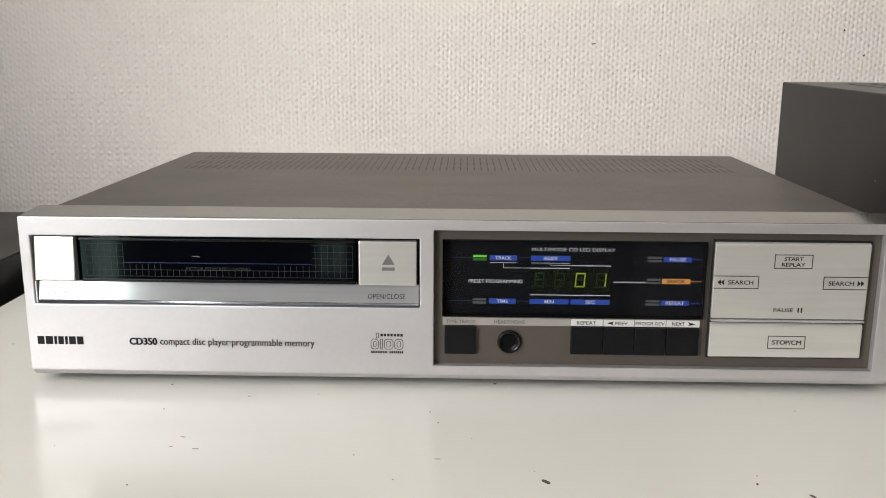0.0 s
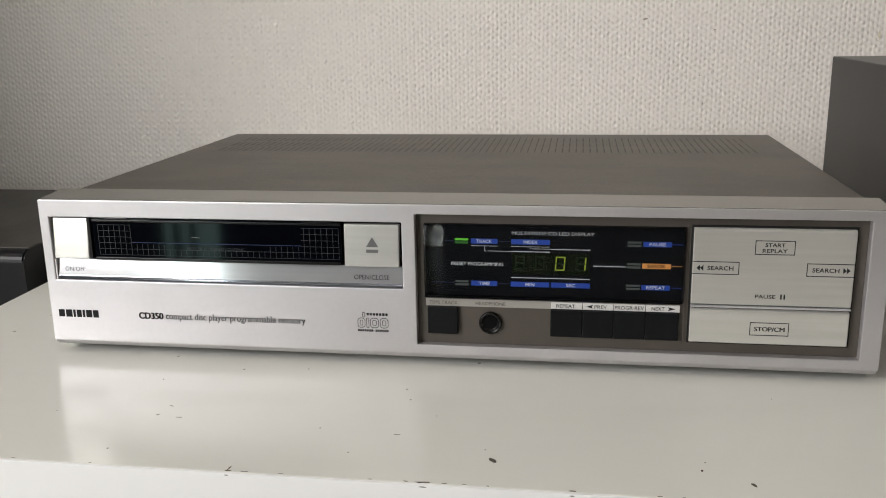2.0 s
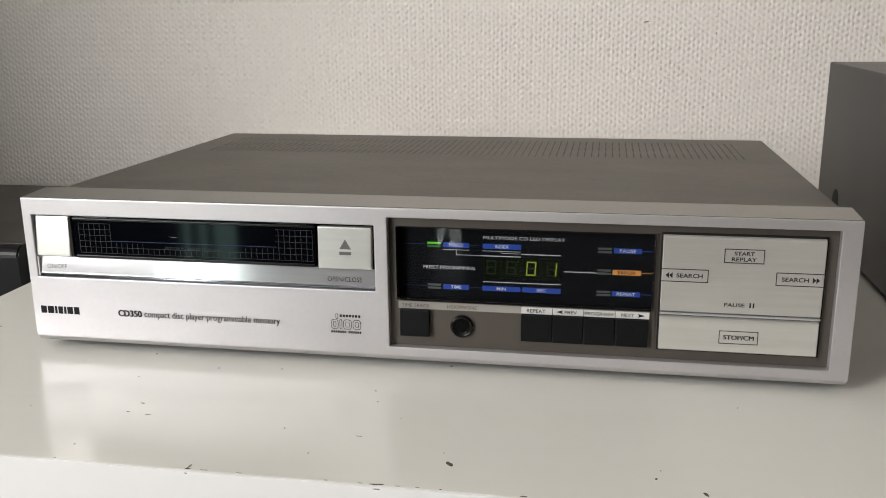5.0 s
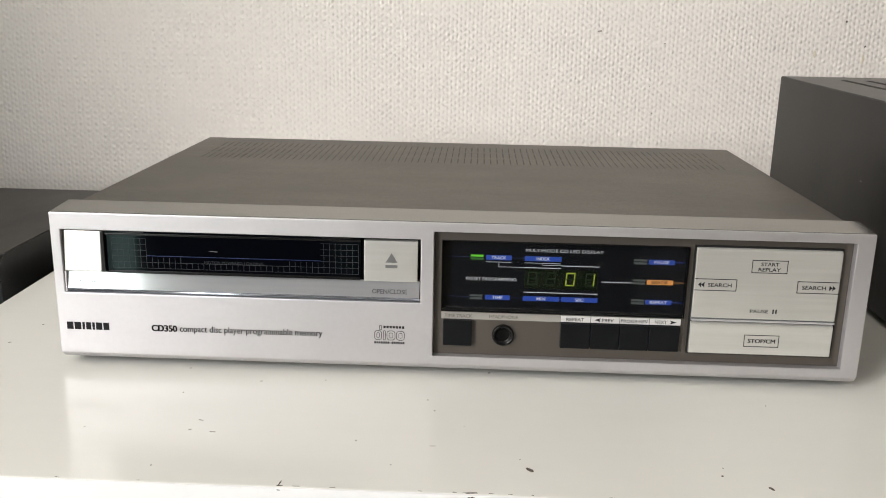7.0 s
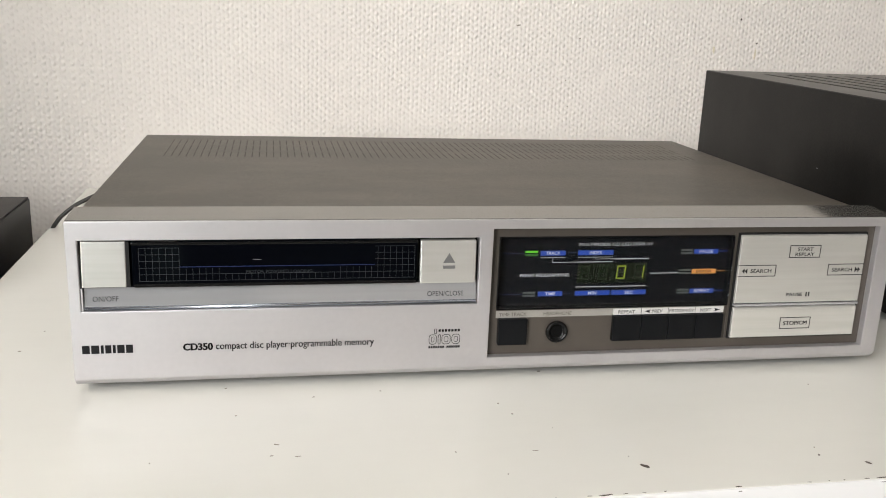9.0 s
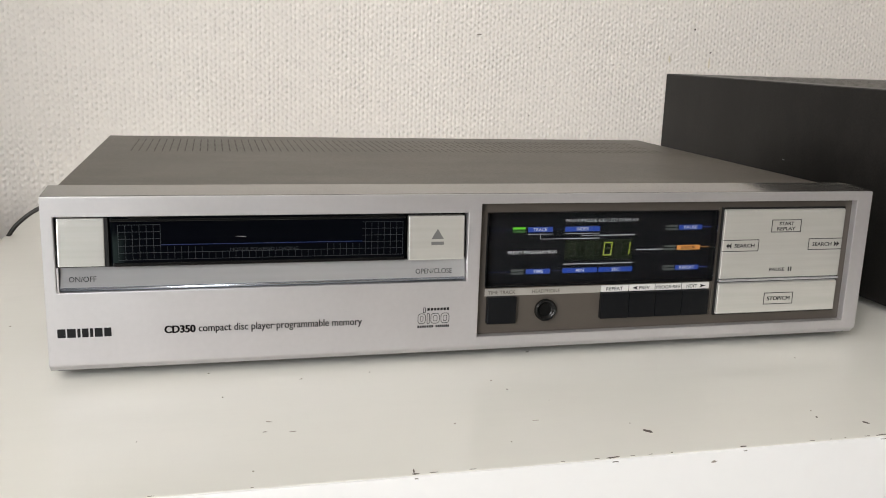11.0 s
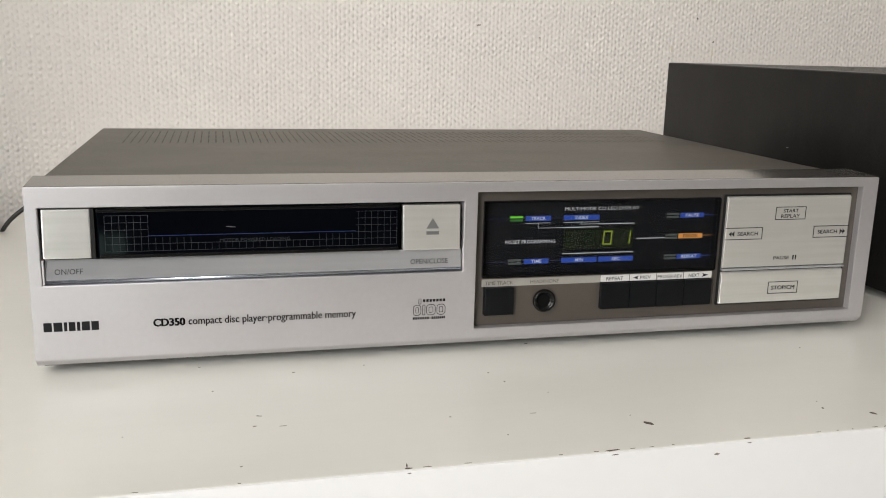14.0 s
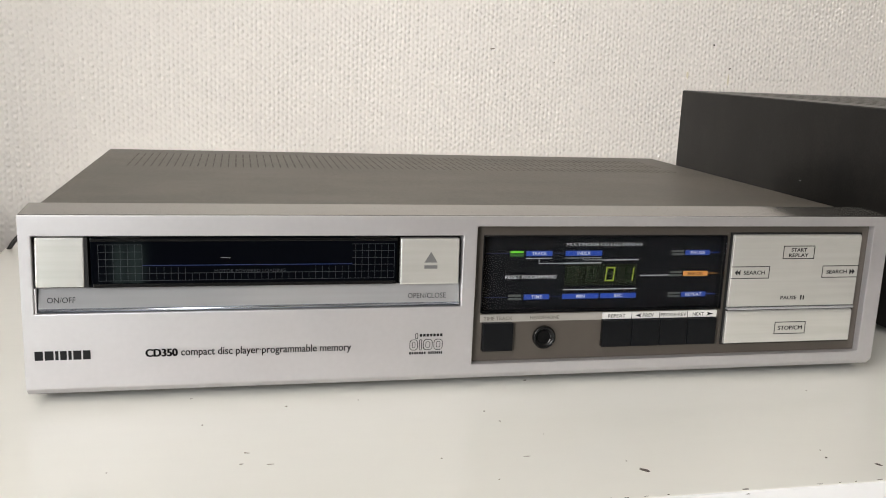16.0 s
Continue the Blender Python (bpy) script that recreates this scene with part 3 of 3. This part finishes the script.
tilted(part("eject_symbol", polygon([(-0.0354, 0.0631), (-0.0292, 0.0631), (-0.0323, 0.0681)], -0.0002), M_TRI, open_key), 0.0529, 0.06)
tilted(part("eject_bar", flat(-0.0354, -0.0292, 0.0602, 0.0618, -0.0002), M_TRI, open_key), 0.0529, 0.06)
drawer = part("disc_drawer", block(-0.1817, -0.0482, 0.0009, 0.0062, 0.0531, 0.0752, 0.0007), M_TRAYGLASS, player, "smoked black drawer front with printed grid")
part("drawer_lip", block(-0.1817, -0.0482, 0.0002, 0.003, 0.0735, 0.0748, 0.0004), M_GLOSSBLACK, drawer)
part("drawer_sill", block(-0.1810, -0.0486, 0.0002, 0.003, 0.0531, 0.0548, 0.0004), M_GLOSSBLACK, drawer)


def grid_lines():
    bm = bmesh.new()
    y, w = 0.0009, 0.00017
    gx = [-0.1785 + 0.003 * k for k in range(44)]
    zs = [0.0560 + 0.0032 * k for k in range(6)]
    for x in gx:
        top = zs[5] if x < -0.1595 or x > -0.0700 else (0.0619 if x < -0.1405 or x > -0.0885 else zs[1])
        flat(x - w / 2, x + w / 2, zs[0], top, y, bm)
    for k, z in enumerate(zs):
        if k < 2:
            flat(-0.1785, -0.0495, z - w / 2, z + w / 2, y - 0.00001, bm)
        else:
            flat(-0.1785, -0.1605, z - w / 2, z + w / 2, y - 0.00001, bm)
            flat(-0.0690, -0.0495, z - w / 2, z + w / 2, y - 0.00001, bm)
    return bm


part("printed_grid", grid_lines(), M_GRID, drawer, "fine grey printed grid")
part("blue_line", flat(-0.1605, -0.0690, 0.0626, 0.0629, 0.0009), M_DIMBLUE, drawer)
lettering("lettering", "MOTOR POWERED LOADING", -0.1300, -0.0990, 0.0593, 0.0608, 0.0009, M_GRID, drawer)
chip("scratch", drawer, M_GREYINK, -0.1250, 0.0009, 0.0055, 0.00028, -4, z=0.0660, face=True, seed=5)


def strip_mesh():
    bm = bmesh.new()
    prof = [(0.0027, 0.0527), (0.0012, 0.0440), (0.0008, 0.0432), (0.0022, 0.0423), (0.0062, 0.0423), (0.0062, 0.0527)]
    ends = [[bm.verts.new((x, y, z)) for y, z in prof] for x in (-0.2037, -0.0178)]
    for k in range(len(prof)):
        n = (k + 1) % len(prof)
        bm.faces.new([ends[0][k], ends[0][n], ends[1][n], ends[1][k]])
    bm.faces.new(ends[0])
    bm.faces.new(ends[1])
    return bm


strip = part("drawer_strip", strip_mesh(), M_POLISHED, player, "polished metal strip below the drawer")
def lip_mesh():
    """Bright rounded lower edge of the strip."""
    bm = bmesh.new()
    prof = [(0.00105, 0.04385), (0.00055, 0.0434), (0.00045, 0.0429), (0.0009, 0.0423), (0.0021, 0.04205), (0.0030, 0.0421), (0.0030, 0.0436)]
    ends = [[bm.verts.new((x, y, z)) for y, z in prof] for x in (-0.2036, -0.0179)]
    for k in range(len(prof)):
        n = (k + 1) % len(prof)
        bm.faces.new([ends[0][k], ends[0][n], ends[1][n], ends[1][k]])
    bm.faces.new(ends[0])
    bm.faces.new(ends[1])
    return bm


part("strip_lip", lip_mesh(), M_CHROME, strip, "bright chrome lower edge", smooth=True)
part("recess_shoulder", block(-0.2049, -0.2040, 0.0006, 0.006, 0.0419, 0.0530, 0.0002), M_SILVER, bezel)
for x0, x1 in ((-0.1740, -0.1610), (-0.0680, -0.0520)):
    part("guide_tab", block(x0, x1, 0.0000, 0.002, 0.07495, 0.0757, 0.0002), M_GLOSSBLACK, drawer)
tilted(lettering("lettering", "ON/OFF", -0.2000, -0.1885, 0.0463, 0.0487, 0.0012, M_INK, strip), 0.0440, 0.1724)
tilted(lettering("lettering", "OPEN/CLOSE", -0.0425, -0.0243, 0.0458, 0.0482, 0.0012, M_INK, strip), 0.0440, 0.1724)

# maker's mark as plain blocks, model line, disc mark as plain outlines
x = -0.2058
for w in (3.4, 3.6, 1.3, 2.7, 1.3, 3.3, 3.1):
    part("maker_mark", flat(x, x + w / 1000, 0.0211, 0.0252, 0.0), M_INK, bezel)
    x += w / 1000 + 0.00068
for shift in (-0.00015, 0.0, 0.00015):
    lettering("model_lettering", "CD350", -0.1600 + shift, -0.1464 + shift, 0.0213, 0.0250, 0.0, M_INK, bezel, bold=0.02)
for shift in (-0.00006, 0.00006):
    lettering("model_lettering", "compact disc player·programmable memory", -0.1449 + shift, -0.0688 + shift, 0.0204, 0.0251, 0.0, M_INK, bezel, bold=0.004)
for x0, x1, z0, z1 in ((-0.0412, -0.0372, 0.0206, 0.0260), (-0.0386, -0.0372, 0.0262, 0.0290), (-0.0366, -0.0352, 0.0206, 0.0260), (-0.0347, -0.0301, 0.0206, 0.0260),
                       (-0.0296, -0.0252, 0.0206, 0.0260)):
    part("disc_mark", round_outline(x0, x1, z0, z1, 0.0, 0.0003, min(0.0017, (x1 - x0) * 0.42)), M_INK, bezel)
    if x1 - x0 > 0.002:
        part("disc_mark", round_outline(x0 + 0.0012, x1 - 0.0012, z0 + 0.0012, z1 - 0.0012, 0.0, 0.00025, 0.0007), M_INK, bezel)
for x0, x1, z0, z1 in ((-0.0364, -0.0250, 0.0273, 0.0286), (-0.0412, -0.0330, 0.0186, 0.0198), (-0.0320, -0.0250, 0.0186, 0.0198)):
    n = 7
    step = (x1 - x0) / n
    for i in range(n):
        part("disc_mark", flat(x0 + i * step, x0 + (i + 0.72) * step, z0, z1, 0.0), M_INK, bezel)

# control panel
PY = 0.0040
WX0, WX1, WZ0, WZ1 = -0.0064, 0.1195, 0.0374, 0.0752
panel = part("control_panel", slab_with_holes([-0.0104, WX0, WX1, 0.2019], [0.0127, WZ0, WZ1, 0.0801], {(1, 1)}, 0.0006, lambda u, v, d: (u, PY + d, v)),
             M_PANEL, player, "taupe recessed control panel")
part("band", flat(-0.0062, 0.0564, 0.0324, 0.0362, PY), M_BAND, panel, "paler printed band")
lettering("lettering", "TIME TRACK", -0.0045, 0.0100, 0.0333, 0.0351, PY - 0.0001, M_PANEL, panel)
lettering("lettering", "HEADPHONE", 0.0190, 0.0340, 0.0333, 0.0351, PY - 0.0001, M_PANEL, panel)
part("groove", block(0.1205, 0.1212, PY - 0.0006, PY, 0.0180, 0.0762), M_PANEL, panel)
DY = 0.0078


def well_mesh():
    """Shallow dark box behind the window pane: a floor and four sides."""
    bm = bmesh.new()
    a = [(WX0, WZ0), (WX1, WZ0), (WX1, WZ1), (WX0, WZ1)]
    rim = [bm.verts.new((x, 0.0020, z)) for x, z in a]
    floor_ring = [bm.verts.new((x, DY, z)) for x, z in a]
    for k in range(4):
        bm.faces.new([rim[k], rim[(k + 1) % 4], floor_ring[(k + 1) % 4], floor_ring[k]])
    bm.faces.new(floor_ring)
    return bm


display = part("display_window", well_mesh(), M_WELL, player, "deep black display with white and blue print")
part("window_pane", block(WX0, WX1, 0.0012, 0.0020, WZ0, WZ1, 0.0002), M_PANE, display, "clear glossy smoked pane")


def deep(x):
    return x + (x - 0.004) * DY / 0.416


def low(z):
    return z - (0.166 - z) * DY / 0.416


def tag_print(words, x0, x1, z0, z1, mat=M_BLUE, ink=M_WHITEINK, margin=None):
    x0, x1, z0, z1 = deep(x0), deep(x1), low(z0), low(z1)
    part("printed_tag", flat(x0, x1, z0, z1, DY), mat, display)
    mid, half = (x0 + x1) / 2, (margin or len(words) * 0.00155) / 2
    lettering("lettering", words, mid - half, mid + half, z0 + 0.00048, z1 - 0.00042, DY - 0.00012, ink, display, bold=0.01)


lettering("lettering", "MULTIMODE CD LED DISPLAY", deep(0.0362), deep(0.0757), low(0.0708), low(0.0724), DY, M_WHITEINK, display, bold=-0.006)
lettering("lettering", "PRESET PROGRAMMING", deep(0.0063), deep(0.0320), low(0.0549), low(0.0566), DY, M_WHITEINK, display)
Z1, Z2, Z3 = 0.0660, 0.0553, 0.0446
H = 0.0025
tag_print("TRACK", 0.0162, 0.0292, Z1, Z1 + H)
tag_print("INDEX", 0.0359, 0.0546, Z1, Z1 + H, margin=0.0068)
tag_print("TIME", 0.0162, 0.0290, Z3, Z3 + H, margin=0.0055)
tag_print("MIN", 0.0357, 0.0544, Z3, Z3 + H, margin=0.0045)
tag_print("SEC", 0.0554, 0.0741, Z3, Z3 + H, margin=0.0046)
tag_print("PAUSE", 0.0987, 0.1119, Z1, Z1 + H)
tag_print("ERROR", 0.0985, 0.1119, Z2, Z2 + H, M_ORANGE, M_INK, 0.0085)
tag_print("REPEAT", 0.0985, 0.1119, Z3, Z3 + H, margin=0.0090)
T = 0.00025
for x0, x1, z in ((-0.0035, 0.0080, Z1 + 0.0012), (0.0294, 0.0357, Z1 + 0.0012), (-0.0035, 0.0080, Z3 + 0.0012), (0.0292, 0.0355, Z3 + 0.0012), (0.0545, 0.0553, Z3 + 0.0012),
                  (0.1121, 0.1172, Z1 + 0.0012), (0.1121, 0.1172, Z3 + 0.0012)):
    part("blue_line", flat(deep(x0), deep(x1), low(z), low(z) + T, DY), M_BLUE if x0 > 0.05 else M_DIMBLUE, display)
part("orange_line", flat(deep(0.1121), deep(0.1172), low(Z2 + 0.0012), low(Z2 + 0.0012) + T, DY), M_ORANGE, display)
for x0, x1, z, w in ((0.0162, 0.0292, 0.0649, 0.00018), (0.0227, 0.0359, 0.0624, 0.00018), (0.0359, 0.0546, 0.0624, 0.00036), (0.0359, 0.0546, 0.0649, 0.00018),
                     (0.0450, 0.0550, 0.0639, 0.00018), (0.0550, 0.0739, 0.0638, 0.00036), (0.0360, 0.0740, 0.0492, 0.00034), (0.0755, 0.0909, 0.0559, 0.00036)):
    part("white_line", flat(deep(x0), deep(x1), low(z) - w / 2, low(z) + w / 2, DY), M_WHITEINK, display)
for xx, z0, z1 in ((0.0227, 0.0625, 0.0648), (0.0450, 0.0640, 0.0648)):
    part("white_line", flat(deep(xx), deep(xx) + 0.00018, low(z0), low(z1), DY), M_WHITEINK, display)
for xx, z, lit in ((0.0083, Z1, True), (0.0083, Z3, False), (0.0913, Z1, False), (0.0913, Z2, False), (0.0913, Z3, False)):
    part("led_bar", flat(deep(xx), deep(xx + 0.0065), low(z + 0.00150), low(z + 0.0025), DY), M_LEDON if lit else M_LEDOFF, display, "lit green indicator" if lit else "")
    part("led_bar", flat(deep(xx), deep(xx + 0.0065), low(z - 0.0001), low(z + 0.00092), DY), M_LEDDIM if lit else M_LEDOFF, display)


def segment(name, x0, z0, which):
    """One bar of a seven-segment digit, in a slightly leaning box 4.8 x 7 mm."""
    w, h, t, g = 0.0048, 0.0072, 0.00062, 0.0002
    bars = {"a": (g, h, w - g, h - t), "d": (g, t, w - g, 0), "g": (g, h / 2 + t / 2, w - g, h / 2 - t / 2),
            "f": (0, h - g, t, h / 2 + g), "b": (w - t, h - g, w, h / 2 + g), "e": (0, h / 2 - g, t, g), "c": (w - t, h / 2 - g, w, g)}
    bm = None
    for c in which:
        xa, za, xb, zb = bars[c]
        lean = lambda z: 0.07 * z
        bm = polygon([(x0 + xa + lean(za), z0 + za), (x0 + xb + lean(za), z0 + za), (x0 + xb + lean(zb), z0 + zb), (x0 + xa + lean(zb), z0 + zb)], DY, bm=bm)
    return bm


part("digit_field", flat(deep(0.0362), deep(0.0735), low(0.0512), low(0.0617), DY, thick=0.00005), material("digit_filter", (0.008, 0.0125, 0.006), 0.08, vary=0.0), display)
for xx, lit in ((0.0375, ""), (0.0472, ""), (0.0570, "abcdef"), (0.0670, "bc")):
    for c in "abcdefg":
        part("segment", segment("segment", deep(xx), low(0.0532), c), M_DIGIT if c in lit else M_GHOST, display, "lit yellow-green display segment" if c in lit else "")

# small keys, labels and socket
key("time_track_button", -0.0052, 0.0101, 0.0183, 0.0323, 0.0012, M_BLACK, "matt black square button", 0.0005)
jack = part("headphone_socket", lathe([(0.0058, 0.0003), (0.0058, -0.0012), (0.0054, -0.0019), (0.0048, -0.0019), (0.0040, -0.0010), (0.0034, -0.0003), (0.0028, -0.0002)],
                                      (0.0265, PY - 0.0002, 0.0243), "y", 40), M_GLOSSBLACK, player, "round glossy black headphone socket", smooth=True)
part("socket_hole", lathe([(0.0033, -0.0003), (0.0032, -0.0007)], (0.0265, PY, 0.0243), "y", 24), M_HOLE, jack)
label_strip = part("label_strip", block(0.0565, 0.1186, PY - 0.0012, PY, 0.0328, 0.0363, 0.0002), M_LABEL, player, "white printed label strip")
LY = PY - 0.0012
for xx in (0.0719, 0.0870, 0.1023):
    part("divider", flat(xx - 0.00012, xx + 0.00012, 0.0329, 0.0362, LY), M_INK, label_strip)
for words, x0, x1 in (("REPEAT", 0.0592, 0.0685), ("PREV", 0.0778, 0.0838), ("PROGR·REV", 0.0876, 0.1016), ("NEXT", 0.1052, 0.1114)):
    lettering("lettering", words, x0, x1, 0.0336, 0.0354, LY, M_INK, label_strip, bold=0.008)
part("arrow", polygon([(0.0738, 0.0345), (0.0771, 0.0355), (0.0764, 0.0345), (0.0771, 0.0335)], LY), M_INK, label_strip)
part("arrow", polygon([(0.1166, 0.0345), (0.1129, 0.0355), (0.1137, 0.0345), (0.1129, 0.0335)], LY), M_INK, label_strip)
for x0, x1 in ((0.0564, 0.0718), (0.0721, 0.0869), (0.0872, 0.1022), (0.1025, 0.1182)):
    key("function_button", x0, x1, 0.0188, 0.0325, 0.0012, M_BLACK, "matt black button", 0.0004)

# large rocker and stop key
part("key_well", block(0.1224, 0.1970, PY - 0.0014, PY + 0.0005, 0.0179, 0.0765), M_CHASSIS, panel)


def rocker_mesh(x0, x1, z0, z1, y_top, y_low, lip):
    """A wide key, its face tilted a little, with a rounded top edge and a folded lower lip."""
    bm = bmesh.new()
    prof = [(PY, z1 - 0.0002), (y_top + 0.0014, z1), (y_top + 0.0004, z1 - 0.0005), (y_top, z1 - 0.0014), (y_low, z0 + lip), (y_low + 0.0007, z0), (PY, z0)]
    ends = [[bm.verts.new((xx, y, z)) for y, z in prof] for xx in (x0, x1)]
    for k in range(len(prof)):
        n = (k + 1) % len(prof)
        bm.faces.new([ends[0][k], ends[0][n], ends[1][n], ends[1][k]])
    bm.faces.new(ends[0])
    bm.faces.new(ends[1])
    side = [e for e in bm.edges if len(e.link_faces) == 2 and any(len(f.verts) > 4 for f in e.link_faces)]
    bmesh.ops.bevel(bm, geom=side, offset=0.0003, segments=1, affect="EDGES")
    return bm


rocker = part("start_key", rocker_mesh(0.1232, 0.1962, 0.0381, 0.0757, 0.0008, 0.0008, 0.0004), M_KEY, player, "large brushed aluminium start and search key")
stop_key = part("stop_key", rocker_mesh(0.1232, 0.1960, 0.0186, 0.0359, 0.0008, 0.0008, 0.0005), M_KEY, player, "brushed aluminium stop key")
part("lower_lip", block(0.1231, 0.1963, 0.0003, PY, 0.0367, 0.03785, 0.0004), M_POLISHED, rocker, "bright folded lower edge")
KY = 0.0008
part("frame_line", outline(0.1512, 0.1692, 0.0632, 0.0701, KY, 0.00036), M_INK, rocker)
lettering("lettering", "START", 0.1557, 0.1647, 0.0670, 0.0689, KY, M_INK, rocker, bold=0.018)
lettering("lettering", "REPLAY", 0.1546, 0.1658, 0.0642, 0.0661, KY, M_INK, rocker, bold=0.018)
part("frame_line", outline(0.1232, 0.1446, 0.0531, 0.0595, KY, 0.00036, open_left=True), M_INK, rocker)
lettering("lettering", "SEARCH", 0.1300, 0.1420, 0.0552, 0.0573, KY, M_INK, rocker, bold=0.018)
part("frame_line", outline(0.1750, 0.1963, 0.0531, 0.0595, KY, 0.00036, open_right=True), M_INK, rocker)
lettering("lettering", "SEARCH", 0.1775, 0.1895, 0.0552, 0.0573, KY, M_INK, rocker, bold=0.018)
for tip, base in ((0.1250, 0.1266), (0.1266, 0.1282), (0.1928, 0.1912), (0.1944, 0.1928)):
    part("arrow", polygon([(tip, 0.05625), (base, 0.0577), (base, 0.0548)], KY), M_INK, rocker)
lettering("lettering", "PAUSE", 0.1526, 0.1619, 0.0418, 0.0437, KY, M_INK, rocker, bold=0.018)
for xx in (0.1641, 0.1656):
    part("pause_bar", flat(xx, xx + 0.0007, 0.0416, 0.0440, KY), M_INK, rocker)
part("frame_line", outline(0.1512, 0.1692, 0.0232, 0.0298, KY, 0.00036), M_INK, stop_key)
for shift in (-0.00010, 0.00002, 0.00014):
    lettering("lettering", "STOP/CM", 0.1533 + shift, 0.1672 + shift, 0.0254, 0.0276, KY, M_INK, stop_key)

# ---- amplifier beside it ----
AX, AY0, AY1, AZ0, AZ1 = 0.2690, 0.0, 0.3545, 0.005, 0.1372
amp = thing("amplifier", (AX + 0.21, 0.18, 0), "charcoal metal hi-fi amplifier with slotted top, on the white cabinet", "amplifier")
part("body", block(AX, AX + 0.42, AY0, AY1, AZ0, AZ1 - 0.0034), M_AMP, amp)


def amp_top():
    us, uh = [AX + 0.0006], []
    for k in range(19):
        uh.append(len(us))
        us += [AX + 0.037 + k * 0.0195, AX + 0.0435 + k * 0.0195]
    us.append(AX + 0.4194)
    vs = [AY0 + 0.0003, 0.05, 0.322, AY1 - 0.0003]
    bm = slab_with_holes(us, vs, {(i, 1) for i in uh}, 0.0026, lambda u, v, d: (u, v, AZ1 - d))
    bmesh.ops.remove_doubles(bm, verts=bm.verts, dist=1e-6)
    return bm


def amp_rim():
    bm = bmesh.new()
    loop = [(AX, AY0), (AX + 0.42, AY0), (AX + 0.42, AY1), (AX, AY1)]
    inner = [(AX + 0.0008, AY0 + 0.0008), (AX + 0.4192, AY0 + 0.0008), (AX + 0.4192, AY1 - 0.0008), (AX + 0.0008, AY1 - 0.0008)]
    levels = [[bm.verts.new((x, y, z)) for x, y in ring] for ring, z in ((loop, AZ1 - 0.0034), (loop, AZ1 - 0.0006), (inner, AZ1 + 0.0001), (inner, AZ1 - 0.0030))]
    for a, b in zip(levels, levels[1:]):
        for k in range(4):
            bm.faces.new([a[k], a[(k + 1) % 4], b[(k + 1) % 4], b[k]])
    return bm


part("top_rim", amp_rim(), M_AMP, amp)
part("top_grille", amp_top(), M_AMPTOP, amp, "charcoal top with long ventilation slots")
bm = bmesh.new()
ring = [bm.verts.new((AX - 0.0002, 0.297 + 0.009 * math.cos(2 * math.pi * k / 24), 0.036 + 0.009 * math.sin(2 * math.pi * k / 24))) for k in range(24)]
bm.faces.new(ring)
rim = [bm.verts.new((AX + 0.001, v.co.y, v.co.z)) for v in ring]
for k in range(24):
    bm.faces.new([ring[k], ring[(k + 1) % 24], rim[(k + 1) % 24], rim[k]])
part("side_hole", bm, M_CHASSIS, amp)
part("scuff", block(AX - 0.0001, AX + 0.0002, 0.1645, 0.1672, 0.0817, 0.0821), M_GREYINK, amp)
for xx in (AX + 0.04, AX + 0.38):
    for yy in (0.05, 0.31):
        part("foot", lathe([(0.014, 0.0), (0.015, 0.001), (0.015, 0.0055)], (xx, yy, 0), "z", 24), M_RUBBER, amp)

# ---- black loudspeaker beyond the cabinet's end ----
speaker = thing("loudspeaker", (-0.5, 0.2, FLOOR), "black lacquered loudspeaker box with dusty top, standing beside the cabinet", "loudspeaker")
BX = -0.314
FRONT_Y, R, TOP_Z = 0.133, 0.008, 0.0198


def speaker_body():
    """Box with a rounded front top edge, run along x."""
    prof = [(0.357, FLOOR), (0.357, TOP_Z)]
    prof += [(FRONT_Y + R - R * math.sin(a), TOP_Z - R + R * math.cos(a)) for a in (radians(15 * k) for k in range(7))]
    prof.append((FRONT_Y, FLOOR))
    bm = bmesh.new()
    ends = [[bm.verts.new((x, y, z)) for y, z in prof] for x in (-0.70, BX)]
    for k in range(len(prof)):
        n = (k + 1) % len(prof)
        bm.faces.new([ends[0][k], ends[0][n], ends[1][n], ends[1][k]])
    caps = [bm.faces.new(e) for e in ends]
    bmesh.ops.bevel(bm, geom=list(caps[1].edges), offset=0.0012, segments=2, affect="EDGES")
    return bm


part("body", speaker_body(), M_BOX, speaker)
part("top_panel", block(-0.698, BX - 0.0012, FRONT_Y + 0.010, 0.3555, TOP_Z - 0.0006, TOP_Z + 0.0004, 0.0002), M_BOXTOP, speaker, "dull dusty black top")

# ---- mains cable behind the player ----
cu = bpy.data.curves.new("power_cable", "CURVE")
cu.dimensions, cu.bevel_depth, cu.bevel_resolution = "3D", 0.0017, 3
pts = [(-0.17, 0.281, 0.03), (-0.205, 0.318, 0.034), (-0.245, 0.331, 0.0305), (-0.264, 0.332, 0.0235), (-0.280, 0.332, 0.0135), (-0.291, 0.331, 0.001), (-0.302, 0.33, -0.03), (-0.304, 0.34, -0.2), (-0.302, 0.36, -0.5)]
spl = cu.splines.new("BEZIER")
spl.bezier_points.add(len(pts) - 1)
for bp, p in zip(spl.bezier_points, pts):
    bp.co = p
    bp.handle_left_type = bp.handle_right_type = "AUTO"
tmp = new("power_cable", cu)
me = bpy.data.meshes.new_from_object(tmp.evaluated_get(bpy.context.evaluated_depsgraph_get()))
bpy.data.objects.remove(tmp)
for p in me.polygons:
    p.use_smooth = True
tagged(part("power_cable", me, M_RUBBER), "black mains cable drooping from the player over the cabinet's end", "cable")
